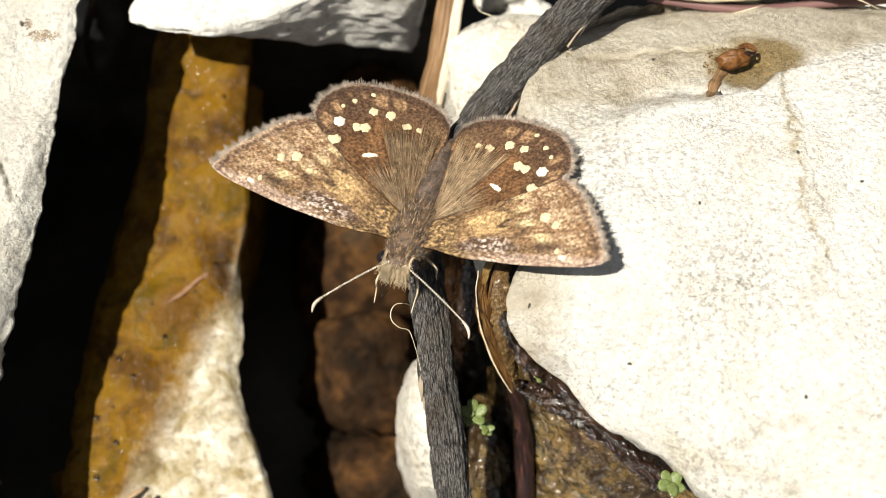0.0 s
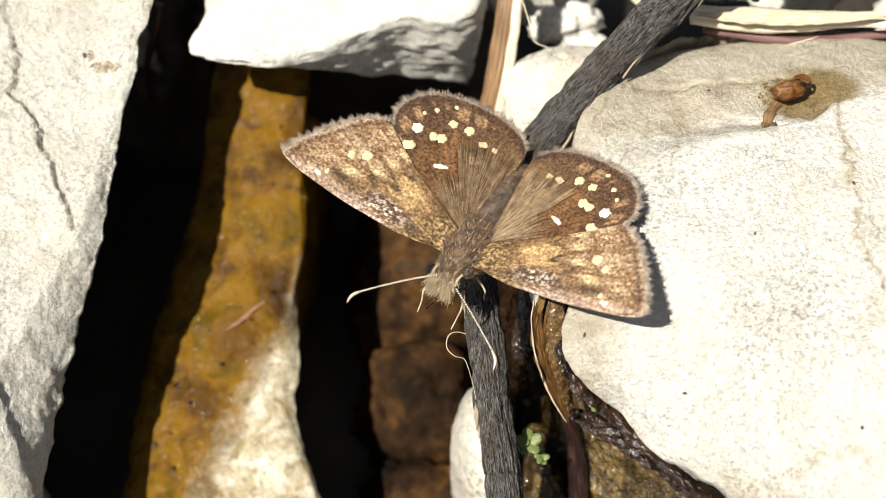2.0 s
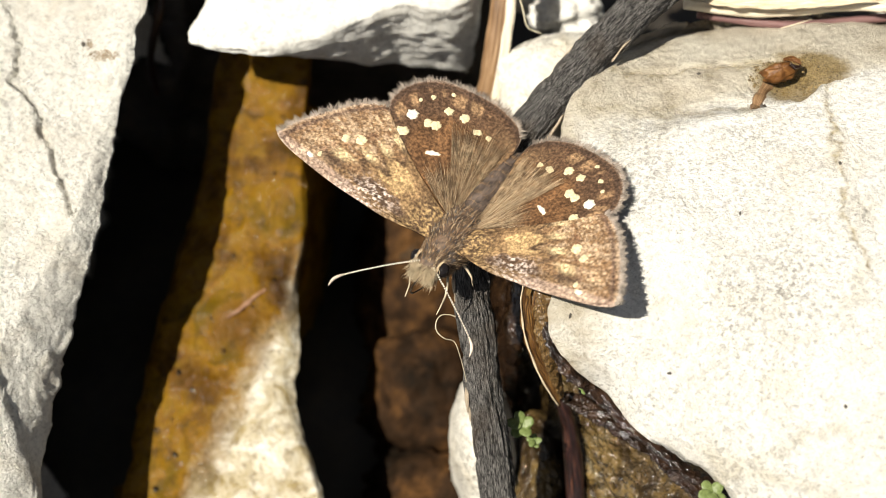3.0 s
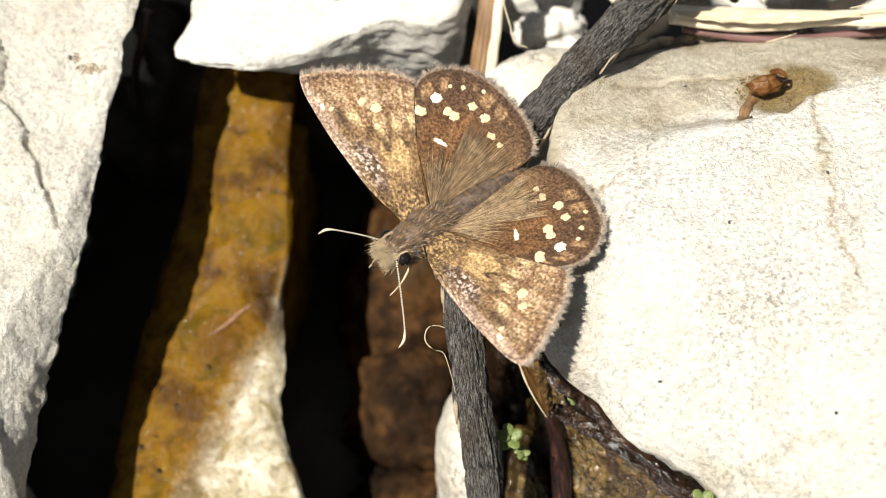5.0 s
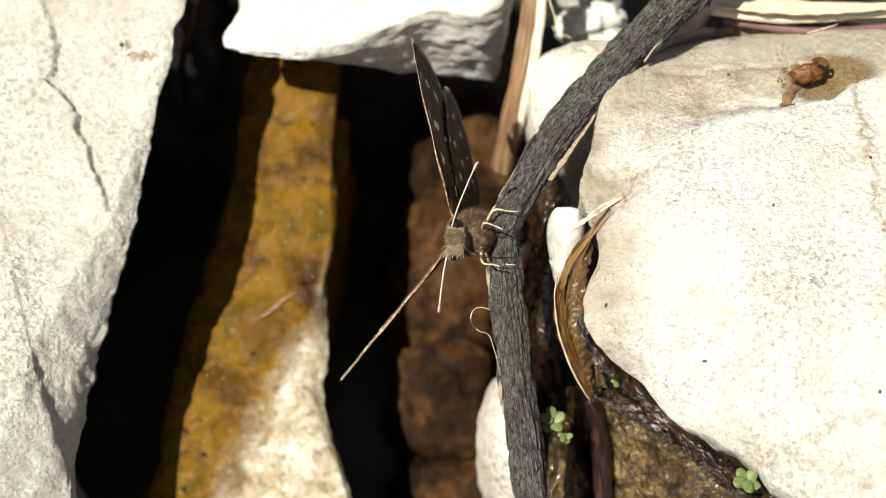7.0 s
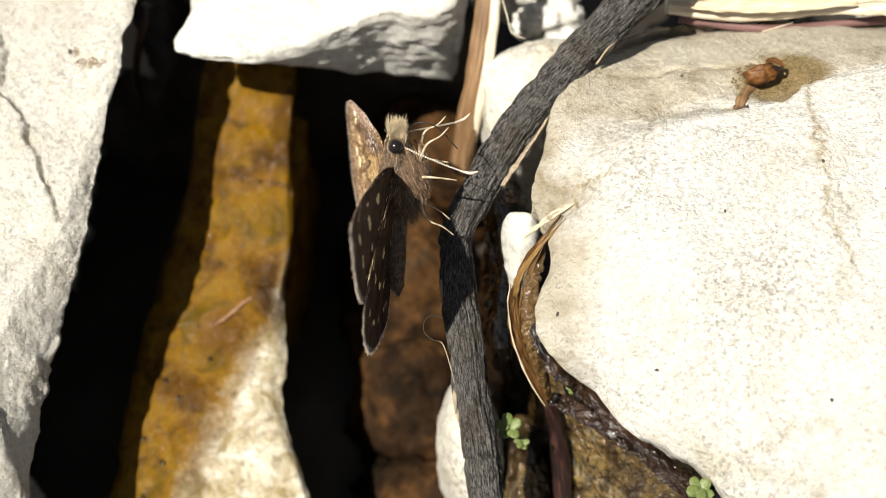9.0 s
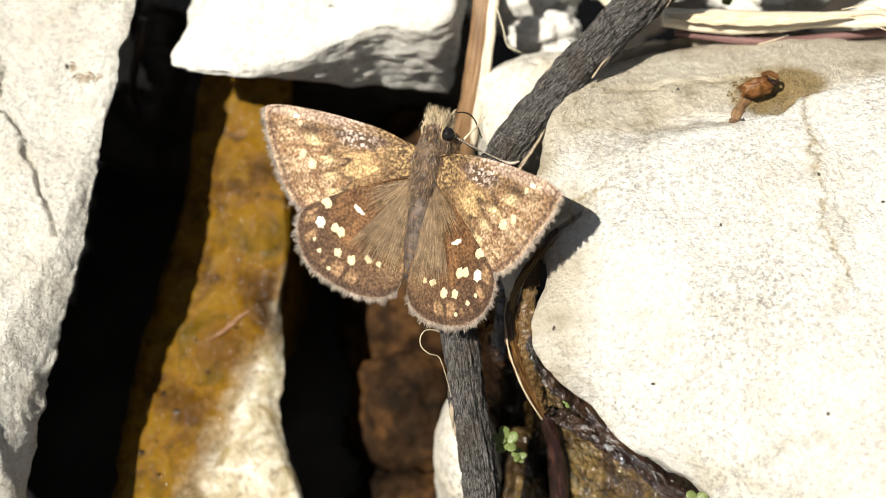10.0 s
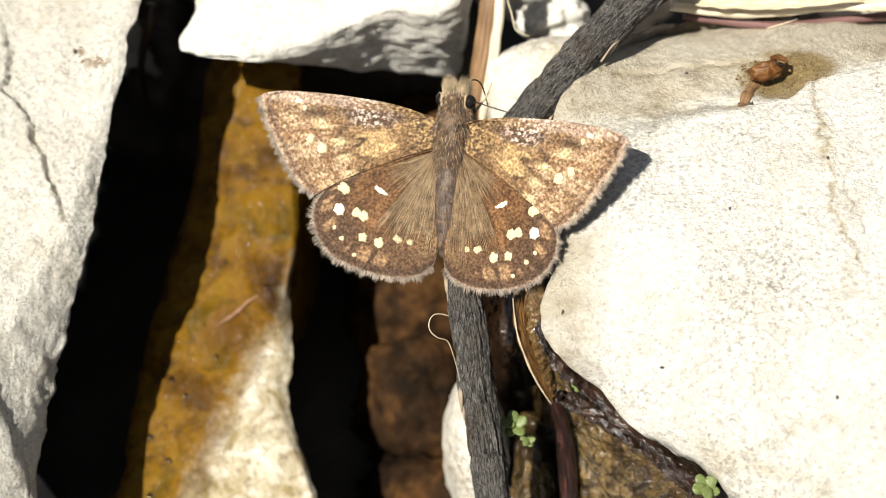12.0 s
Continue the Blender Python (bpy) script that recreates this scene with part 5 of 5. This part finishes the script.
def strands(name, items, material):
    """Many thin tapered hairs in one mesh: (start, end, radius, sag)."""
    verts, faces = [], []
    for a, b, r, sag in items:
        a, b = Vector(a), Vector(b)
        t = (b - a).normalized()
        u = t.cross(Vector((0.2, 0.1, 1))).normalized()
        w = t.cross(u)
        base = len(verts)
        for s, k in ((0.0, 1.0), (0.5, 0.85), (1.0, 0.15)):
            p = a.lerp(b, s) + Vector((0, 0, sag * s * (1 - s) * 4))
            for g in range(3):
                o = u * math.cos(g * 2.094) + w * math.sin(g * 2.094)
                verts.append(tuple(p + o * r * k))
        for s in range(2):
            for g in range(3):
                h = (g + 1) % 3
                faces.append((base + s * 3 + g, base + s * 3 + h, base + s * 3 + 3 + h, base + s * 3 + 3 + g))
    return mesh_from(name, verts, faces, material)


def fringe_mesh(name, edge, root, side, lift, rng):
    line = edge_curve(edge, root, 150)
    items = []
    for i in range(len(line)):
        x, y = line[i]
        t = line[min(len(line) - 1, i + 1)] - line[max(0, i - 1)]
        nx, ny = -t[1], t[0]
        q = math.hypot(nx, ny)
        nx, ny = nx / q, ny / q
        if nx * (x - root[0]) + ny * (y - root[1]) < 0:
            nx, ny = -nx, -ny
        tuft = 0.55 + 0.85 * abs(math.sin(i * 0.27)) ** 1.5
        for k in range(4):
            ln = rng.uniform(0.16, 0.40) * tuft
            jx, jy = rng.uniform(-0.12, 0.12), rng.uniform(-0.12, 0.12)
            z = lift + 0.26 + rng.uniform(-0.03, 0.06)
            items.append(((side * (x + jx - nx * 0.1), y + jy - ny * 0.1, z), (side * (x + jx + nx * ln), y + jy + ny * ln, z + rng.uniform(-0.08, 0.12)), 0.034, 0.0))
    return strands(name, items, FRINGE_MAT)


def body_mesh(name, rings_yrz, material, flat=0.85, seed=0.0, around=28):
    """A body segment along y from (y, radius, z) stations."""
    p = open_curve([(y, r, z) for y, r, z in rings_yrz], 40)
    verts, faces = [], []
    for k in range(40):
        for i in range(around):
            g = 2 * math.pi * i / around
            r = p[k, 1] * (1 + 0.05 * noise.noise(Vector((math.cos(g) * 2 + seed, math.sin(g) * 2, p[k, 0] * 1.5))))
            verts.append((math.cos(g) * r, p[k, 0], p[k, 2] + math.sin(g) * r * flat))
    for k in range(39):
        for i in range(around):
            j = (i + 1) % around
            faces.append((k * around + i, k * around + j, (k + 1) * around + j, (k + 1) * around + i))
    faces.append(tuple(range(around))[::-1])
    faces.append(tuple(39 * around + i for i in range(around)))
    return mesh_from(name, verts, faces, material)


def butterfly():
    rng = random.Random(5)
    fly = empty("butterfly", "mottled brown skipper butterfly with cream spots, perched on the twig", "butterfly")
    thorax = part("thorax", body_mesh("thorax", [(-3.2, 0.75, -0.2), (-2.2, 1.30, -0.45), (-0.5, 1.60, -0.55), (0.8, 1.60, -0.55), (1.7, 1.30, -0.35), (2.3, 0.85, -0.1)], BODY_MAT, 1.25, 1.0), fly, "dark furry thorax")
    abdomen = part("abdomen", body_mesh("abdomen", [(-2.4, 1.0, 0.15), (-4.5, 1.02, 0.10), (-7.0, 0.86, 0.0), (-9.0, 0.55, -0.25), (-9.9, 0.15, -0.4)], BELLY_MAT, 0.9, 3.0), fly, "grey brown banded abdomen")
    spine = lambda y: (np.interp(-y, (2.6, 4.5, 7, 9, 9.9), (1.0, 1.02, 0.86, 0.55, 0.2)), np.interp(-y, (2.6, 4.5, 7, 9, 9.9), (0.15, 0.10, 0.0, -0.25, -0.4)))
    items = []
    for k in range(7):
        y = -3.2 - k * 0.9
        r, z = spine(y)
        for i in range(60):
            g = 2 * math.pi * i / 60
            items.append(((math.cos(g) * r, y, z + math.sin(g) * r * 0.9), (math.cos(g) * r * 1.02, y - 0.45, z - 0.1 + math.sin(g) * r * 0.93), 0.02, 0.03))
    part("banding", strands("banding", items, HAIR_MAT), abdomen, "tan rings between segments")
    for count, material, label in ((700, BELLY_MAT, "dark abdomen hair"), (260, HAIR_MAT, "tan abdomen hair")):
        items = []
        for i in range(count):
            g, y = rng.uniform(0, 2 * math.pi), rng.uniform(-9.2, -2.4)
            r, z = spine(y)
            a = Vector((math.cos(g) * r, y, z + math.sin(g) * r * 0.9))
            items.append((a, a + Vector((math.cos(g) * 0.15, -rng.uniform(0.3, 0.8), math.sin(g) * 0.08 - 0.05)), rng.uniform(0.010, 0.018), 0.02))
        part("fur", strands("fur", items, material), abdomen, label)
    head = part("head", body_mesh("head", [(1.9, 0.85, 0.05), (2.4, 1.05, 0.1), (3.0, 1.05, 0.1), (3.6, 0.75, 0.0), (3.9, 0.3, -0.1)], BODY_MAT, 0.85, 5.0), fly, "scaly head")
    for s in (-1, 1):
        eye = part("eye", blob_mesh("eye", (0.50, 0.56, 0.56), EYE_MAT, 0, 0.0, 24, 16), head, "glossy black eye")
        eye.matrix_basis = at_mm(s * 1.22, 2.85, 0.32)
        rim_items = []
        for i in range(60):
            g = 2 * math.pi * i / 60
            a = Vector((s * 0.92, 2.85 + math.cos(g) * 0.60, 0.32 + math.sin(g) * 0.60))
            rim_items.append((a, a + Vector((s * 0.22, math.cos(g) * 0.08, math.sin(g) * 0.08)), 0.035, 0.0))
        part("eye_rim", strands("eye_rim", rim_items, HAIR_PALE), eye).matrix_basis = at_mm(-s * 1.22, -2.85, -0.32)
    for s in (-1, 1):
        items = []
        for i in range(420):
            a = Vector((s * rng.uniform(0.05, 0.95), 3.0 + rng.uniform(0, 0.8), rng.uniform(-0.5, 0.8)))
            b = a + Vector((s * rng.uniform(-0.15, 0.5), rng.uniform(0.4, 1.25), rng.uniform(-0.3, 0.45)))
            items.append((a, b, rng.uniform(0.015, 0.032), 0.03))
        part("palp", strands("palp", items, PALP_MAT), head, "bushy straw-coloured palp")
    for count, material, label in ((750, HAIR_MAT, "tan body hair"), (1700, BODY_MAT, "dark body hair"), (420, HAIR_PALE, "golden body hair"), (360, STEEL_HAIR, "steel grey body hair")):
        items = []
        for i in range(count):
            g = rng.uniform(-0.3, math.pi + 0.3)
            y = rng.uniform(-2.8, 3.2)
            r = np.interp(y, (-3, -2, 0, 1, 2.3, 3.2), (0.8, 1.3, 1.6, 1.5, 1.2, 1.1))
            a = Vector((math.cos(g) * r, y, 0.05 + math.sin(g) * r * 0.88))
            b = a + Vector((math.cos(g) * 0.2 + rng.uniform(-0.16, 0.16), -rng.uniform(0.12, 0.55), 0.06 + rng.uniform(-0.08, 0.14)))
            items.append((a, b, rng.uniform(0.012, 0.024), 0.04))
        part("fur", strands("fur", items, material), thorax, label)
    for count, material, label in ((900, HAIR_MAT, "brown belly hair"), (600, BODY_MAT, "dark belly hair"), (150, HAIR_PALE, "pale belly hair")):
        items = []
        for i in range(count):
            g = rng.uniform(math.pi - 0.4, 2 * math.pi + 0.4)
            y = rng.uniform(-3.2, 3.0)
            r = np.interp(y, (-3, -2, 0, 1, 2.3, 3.2), (0.8, 1.3, 1.6, 1.5, 1.2, 1.0))
            a = Vector((math.cos(g) * r, y, -0.45 + math.sin(g) * r * 1.2))
            b = a + Vector((math.cos(g) * 0.35 + rng.uniform(-0.2, 0.2), -rng.uniform(0.2, 0.8), -0.2 + rng.uniform(-0.25, 0.1)))
            items.append((a, b, rng.uniform(0.012, 0.024), 0.0))
        part("belly_fur", strands("belly_fur", items, material), thorax, label)
    wings = {}
    for s, word in ((-1, "left"), (1, "right")):
        for kind, pts, root, colour, edge, spots, lift in (("hindwing", HIND, HIND_ROOT, hind_colour, HIND_EDGE, HIND_SPOTS, 0.15), ("forewing", FORE, FORE_ROOT, fore_colour, FORE_EDGE, FORE_SPOTS, 0.30)):
            label = "mottled tan brown forewing with frosted edge" if kind == "forewing" else "dark brown hindwing with cream spots"
            w = part(kind, wing_mesh(kind, pts, root, colour, s, lift), fly, label)
            wings[(kind, s)] = w
            part("fringe", fringe_mesh("fringe", edge, root, s, lift, rng), w, "pale chequered fringe")
            for q, (x, y, a, b, turn, white) in enumerate(spots):
                part("spot", spot_mesh("spot", x, y, lambda px, py: lift_at(px, py, pts, root, lift), a, b, turn, s, SPOT_WHITE if white else SPOT_MAT, q * 3.7), w)
            if kind == "hindwing":
                for count, material, label in ((1300, HAIR_MAT, "long silky tan hairs"), (1300, HAIR_PALE, "long pale hairs"), (500, BODY_MAT, "long dark hairs")):
                    items = []
                    for i in range(count):
                        ang = rng.uniform(-92, -55) if i % 4 else rng.uniform(-75, -24)
                        r0, r1 = rng.uniform(0.3, 5.8), rng.uniform(1.2, 3.2)
                        if ang > -55:
                            r0, r1 = rng.uniform(0.0, 3.4), rng.uniform(0.9, 2.2)
                        d = Vector((math.cos(radians(ang)), math.sin(radians(ang)), 0))
                        a = Vector((root[0], root[1], 0)) + d * r0
                        b = a + d * r1
                        b.x = max(b.x, 0.8 + 0.12 * (i % 5))
                        a.x = max(a.x, 0.7)
                        low = lift + 0.10 + 0.25 * min(1, a.length / 8)
                        a, b = Vector((s * a.x, a.y, low)), Vector((s * b.x, b.y, low + rng.uniform(0.10, 0.40)))
                        items.append((a, b, rng.uniform(0.007, 0.014), 0.08))
                    part("wing_hair", strands("wing_hair", items, material), w, label)
    feelers = {}
    for s in (-1, 1):
        pts = [(0, 0, 0), (0.10 * s, 2.2, 0.18), (0.15 * s, 4.4, 0.22), (0.15 * s, 6.2, 0.2)]
        line = open_curve(pts, 64)
        a = new("antenna", tube_mesh("antenna", [(*p, 0.045) for p in pts], ANT_DARK, 8, 60))
        a.parent = fly
        tagged(a, "fine ringed antenna")
        items = []
        for k in range(1, 62, 2):
            p, q = line[k], line[k + 1]
            for g in range(8):
                c = 2 * math.pi * g / 8
                o = Vector((math.cos(c) * 0.048, 0, math.sin(c) * 0.048))
                items.append((Vector(p) + o, Vector(p).lerp(Vector(q), 1.15) + o, 0.026, 0.0))
        part("rings", strands("rings", items, ANT_WHITE), a, "white antenna rings")
        part("club", tube_mesh("club", [(0.15 * s, 6.1, 0.2, 0.09), (0.05 * s, 6.7, 0.18, 0.12), (-0.15 * s, 7.05, 0.15, 0.10), (-0.45 * s, 7.35, 0.12, 0.03)], CLUB_MAT, 10, 24), a, "hooked brown antenna club")
        feelers[s] = a
    for s in (-1, 1):
        for y0, knee, foot in ((1.6, (1.6, 3.2, -2.0), (1.5, 4.6, -3.6)), (0.3, (2.2, 0.8, -2.4), (2.2, 0.6, -4.4)), (-1.2, (2.0, -2.6, -2.2), (1.8, -4.0, -4.4))):
            leg = part("leg", tube_mesh("leg", [(s * 0.7, y0, -1.6, 0.14), (s * knee[0], knee[1], knee[2], 0.09), (s * (knee[0] + foot[0]) / 2, (knee[1] + foot[1]) / 2, (knee[2] + foot[2]) / 2 - 0.2, 0.06), (s * foot[0], foot[1], foot[2], 0.04)], LEG_MAT, 8, 30), fly, "thin pale leg")
    part("proboscis", tube_mesh("proboscis", [(0.2, 3.7, -0.4, 0.07), (0.6, 4.6, -1.3, 0.06), (0.9, 4.4, -2.8, 0.06), (1.1, 2.8, -4.4, 0.05)], TONGUE_MAT, 8, 40), fly, "thin dark proboscis")
    return fly, wings, feelers


FLY, WINGS, FEELERS = butterfly()


def stance(x, y, z, forward, back):
    """Pose in mm: forward is where the head points, back where the upper side faces."""
    f = Vector(forward).normalized()
    r = f.cross(Vector(back)).normalized()
    d = r.cross(f)
    m = Matrix((r, f, d)).transposed().to_4x4()
    m.translation = Vector((x, y, z)) * MM
    return m


def hinge(side, kind, up, sweep=0.0):
    """A wing turned about its root: up raises the tip, sweep swings it forward, in degrees."""
    root = FORE_ROOT if kind == "forewing" else HIND_ROOT
    o = Matrix.Translation((side * 0.8 * MM, root[1] * MM, 0))
    return o @ Matrix.Rotation(radians(-side * up), 4, "Y") @ Matrix.Rotation(radians(side * sweep), 4, "Z") @ o.inverted()


FLY_ROWS = [(0, -0.97, -3.06, 45.06, (-0.333, -0.931, 0.147), (-0.018, 0.163, 0.987)),
            (0.5, -1.03, -3.03, 45.34, (-0.336, -0.930, 0.151), (0.008, 0.158, 0.987)),
            (1, -0.89, -2.65, 45.35, (-0.378, -0.917, 0.130), (0.017, 0.134, 0.991)),
            (1.5, -0.70, -2.24, 45.59, (-0.427, -0.896, 0.126), (0.032, 0.124, 0.992)),
            (2, -1.13, -2.49, 45.92, (-0.494, -0.859, 0.132), (0.034, 0.133, 0.991)),
            (2.5, -1.30, -2.45, 45.13, (-0.545, -0.832, 0.107), (0.007, 0.122, 0.992)),
            (3, -1.21, -2.56, 45.21, (-0.548, -0.832, 0.086), (-0.019, 0.115, 0.993)),
            (3.5, -1.41, -2.58, 45.21, (-0.547, -0.829, 0.116), (0.007, 0.135, 0.991)),
            (3.7, -1.42, -2.57, 45.24, (-0.543, -0.827, 0.146), (0.032, 0.154, 0.988)),
            (5.3, -2.57, -0.50, 44.59, (-0.854, -0.520, -0.012), (-0.005, -0.014, 1.000)),
            (5.5, -2.56, -0.59, 45.03, (-0.868, -0.496, -0.021), (-0.018, -0.010, 1.000)),
            (6, -2.94, -0.33, 45.66, (-0.940, -0.335, -0.057), (-0.042, -0.053, 0.998)),
            (6.5, -2.44, 0.00, 46.18, (-0.982, -0.178, -0.057), (-0.031, -0.151, 0.988)),
            (6.5333, -1.74, -1.02, 47.07, (-0.753, -0.641, -0.150), (-0.319, 0.156, 0.935)),
            (6.5667, -1.10, -1.47, 46.97, (-0.348, -0.937, 0.007), (-0.663, 0.252, 0.705)),
            (6.6, -0.46, -1.93, 46.87, (0.054, -0.937, 0.345), (-0.912, 0.094, 0.399)),
            (6.7, -1.43, -2.91, 43.97, (-0.042, -0.908, 0.418), (-0.943, 0.174, 0.282)),
            (6.8, -0.96, -3.54, 41.23, (-0.261, -0.728, 0.634), (-0.962, 0.254, -0.105)),
            (7, -3.21, -0.36, 40.76, (-0.122, -0.641, 0.758), (-0.991, 0.116, -0.061)),
            (7.2, -3.44, 0.29, 41.97, (-0.159, -0.438, 0.885), (-0.979, 0.184, -0.085)),
            (8.8, -4.59, 1.32, 47.22, (0.086, 0.683, 0.725), (-0.991, -0.018, 0.134)),
            (9, -4.34, 1.68, 47.49, (0.068, 0.679, 0.731), (-0.992, -0.032, 0.121)),
            (9.2, -4.12, 2.71, 46.69, (0.175, 0.761, 0.625), (-0.899, -0.135, 0.416)),
            (9.5, -2.80, 3.75, 46.39, (0.294, 0.727, 0.620), (-0.808, -0.158, 0.568)),
            (10, -1.59, 5.61, 44.64, (0.223, 0.793, 0.567), (-0.576, -0.363, 0.733)),
            (10.5, -1.01, 5.62, 44.60, (0.196, 0.771, 0.606), (-0.471, -0.468, 0.748)),
            (11, -1.17, 5.54, 44.61, (0.196, 0.779, 0.596), (-0.448, -0.469, 0.761)),
            (11.5, -1.02, 5.37, 44.53, (0.184, 0.769, 0.612), (-0.393, -0.513, 0.763)),
            (12, -0.52, 6.72, 44.96, (0.114, 0.852, 0.511), (-0.310, -0.458, 0.833))]
# seconds, degrees up of the left and right wings, forward sweep of the left and right forewings
FLAP_ROWS = [(0, 17.3, 12.8, -2.8, -1.4), (0.5, 17.0, 12.3, -2.7, -1.4), (1, 17.0, 12.0, -3.0, -1.1), (1.5, 17.8, 12.6, -2.8, -1.1), (2, 18.1, 13.1, -2.4, -0.8), (2.5, 17.8, 14.1, -2.8, -0.8), (3, 16.7, 13.8, -3.7, -1.7), (3.5, 17.5, 13.6, -3.3, -1.3), (3.7, 18.4, 14.0, -2.3, -0.7), (5.3, 15.2, 13.7, 0.0, -1.2), (5.5, 15.8, 13.9, 0.0, -1.2), (6, 16.2, 13.7, -5.1, -0.8), (6.5, 14.7, 12.6, -5.9, -1.1), (6.5333, 16.3, 18.1, -5.7, -0.7), (6.5667, 18.0, 23.7, -5.6, -0.4), (6.6, 19.6, 29.2, -5.4, 0.0), (6.7, 14.0, 23.0, -2.8, -7.5), (6.8, 21.7, 27.9, 2.2, -0.3), (7, 16.0, 35.9, -1.6, -0.2), (7.2, 19.6, 30.7, -5.6, -1.7), (8.8, 14.5, 13.4, -2.4, 0.0), (9, 11.9, 13.0, -0.1, 0.0), (9.2, 6.2, 5.8, 1.3, 0.0), (9.5, 18.7, 11.8, 0.3, -3.4), (10, 13.6, 13.5, -1.7, -1.9), (10.5, 13.9, 14.7, -1.3, -1.2), (11, 13.9, 15.3, -1.3, -1.2), (11.5, 12.3, 13.5, -1.1, -0.5), (12, 14.4, 13.9, -0.1, -2.2)]
FEELER_ROWS = [(0, 67, -21, 34, 3), (1.6, 64, -22, 43, 0), (2.5, 61, -24, 36, 8), (3.7, 61, -24, 50, -8), (5.3, 61, -21, 66, -32), (6, 61, -15, 70, -30), (6.15, 63, -10, 70, -60), (6.5, 73, 12, 60, -78), (6.6, 70, -10, 40, -20), (7, 70, -20, 34, -4), (7.2, 55, -22, 38, -10), (8.8, 80, -63, 120, -64), (9, 80, -63, 122, -64), (9.5, 40, -90, 138, -56), (10, 10, -105, 115, -54), (10.5, 5, -110, 99, -52), (12, 5, -110, 106, -65)]


def motions():
    walk(FLY, [(t, stance(x, y, z, f, b)) for t, x, y, z, f, b in FLY_ROWS])
    for (kind, s), w in WINGS.items():
        walk(w, [(t, hinge(s, kind, left if s < 0 else right, 0.0 if kind == "hindwing" else sweep_l if s < 0 else sweep_r)) for t, left, right, sweep_l, sweep_r in FLAP_ROWS])
    for s, a in FEELERS.items():
        rows = []
        for t, ly, lp, ry, rp in FEELER_ROWS:
            yaw, pitch = (ly, lp) if s < 0 else (ry, rp)
            rows.append((t, Matrix.Translation((s * 0.55 * MM, 3.2 * MM, 0.75 * MM)) @ pose(0, 0, 0, pitch, 0, -s * yaw)))
        walk(a, rows)


motions()
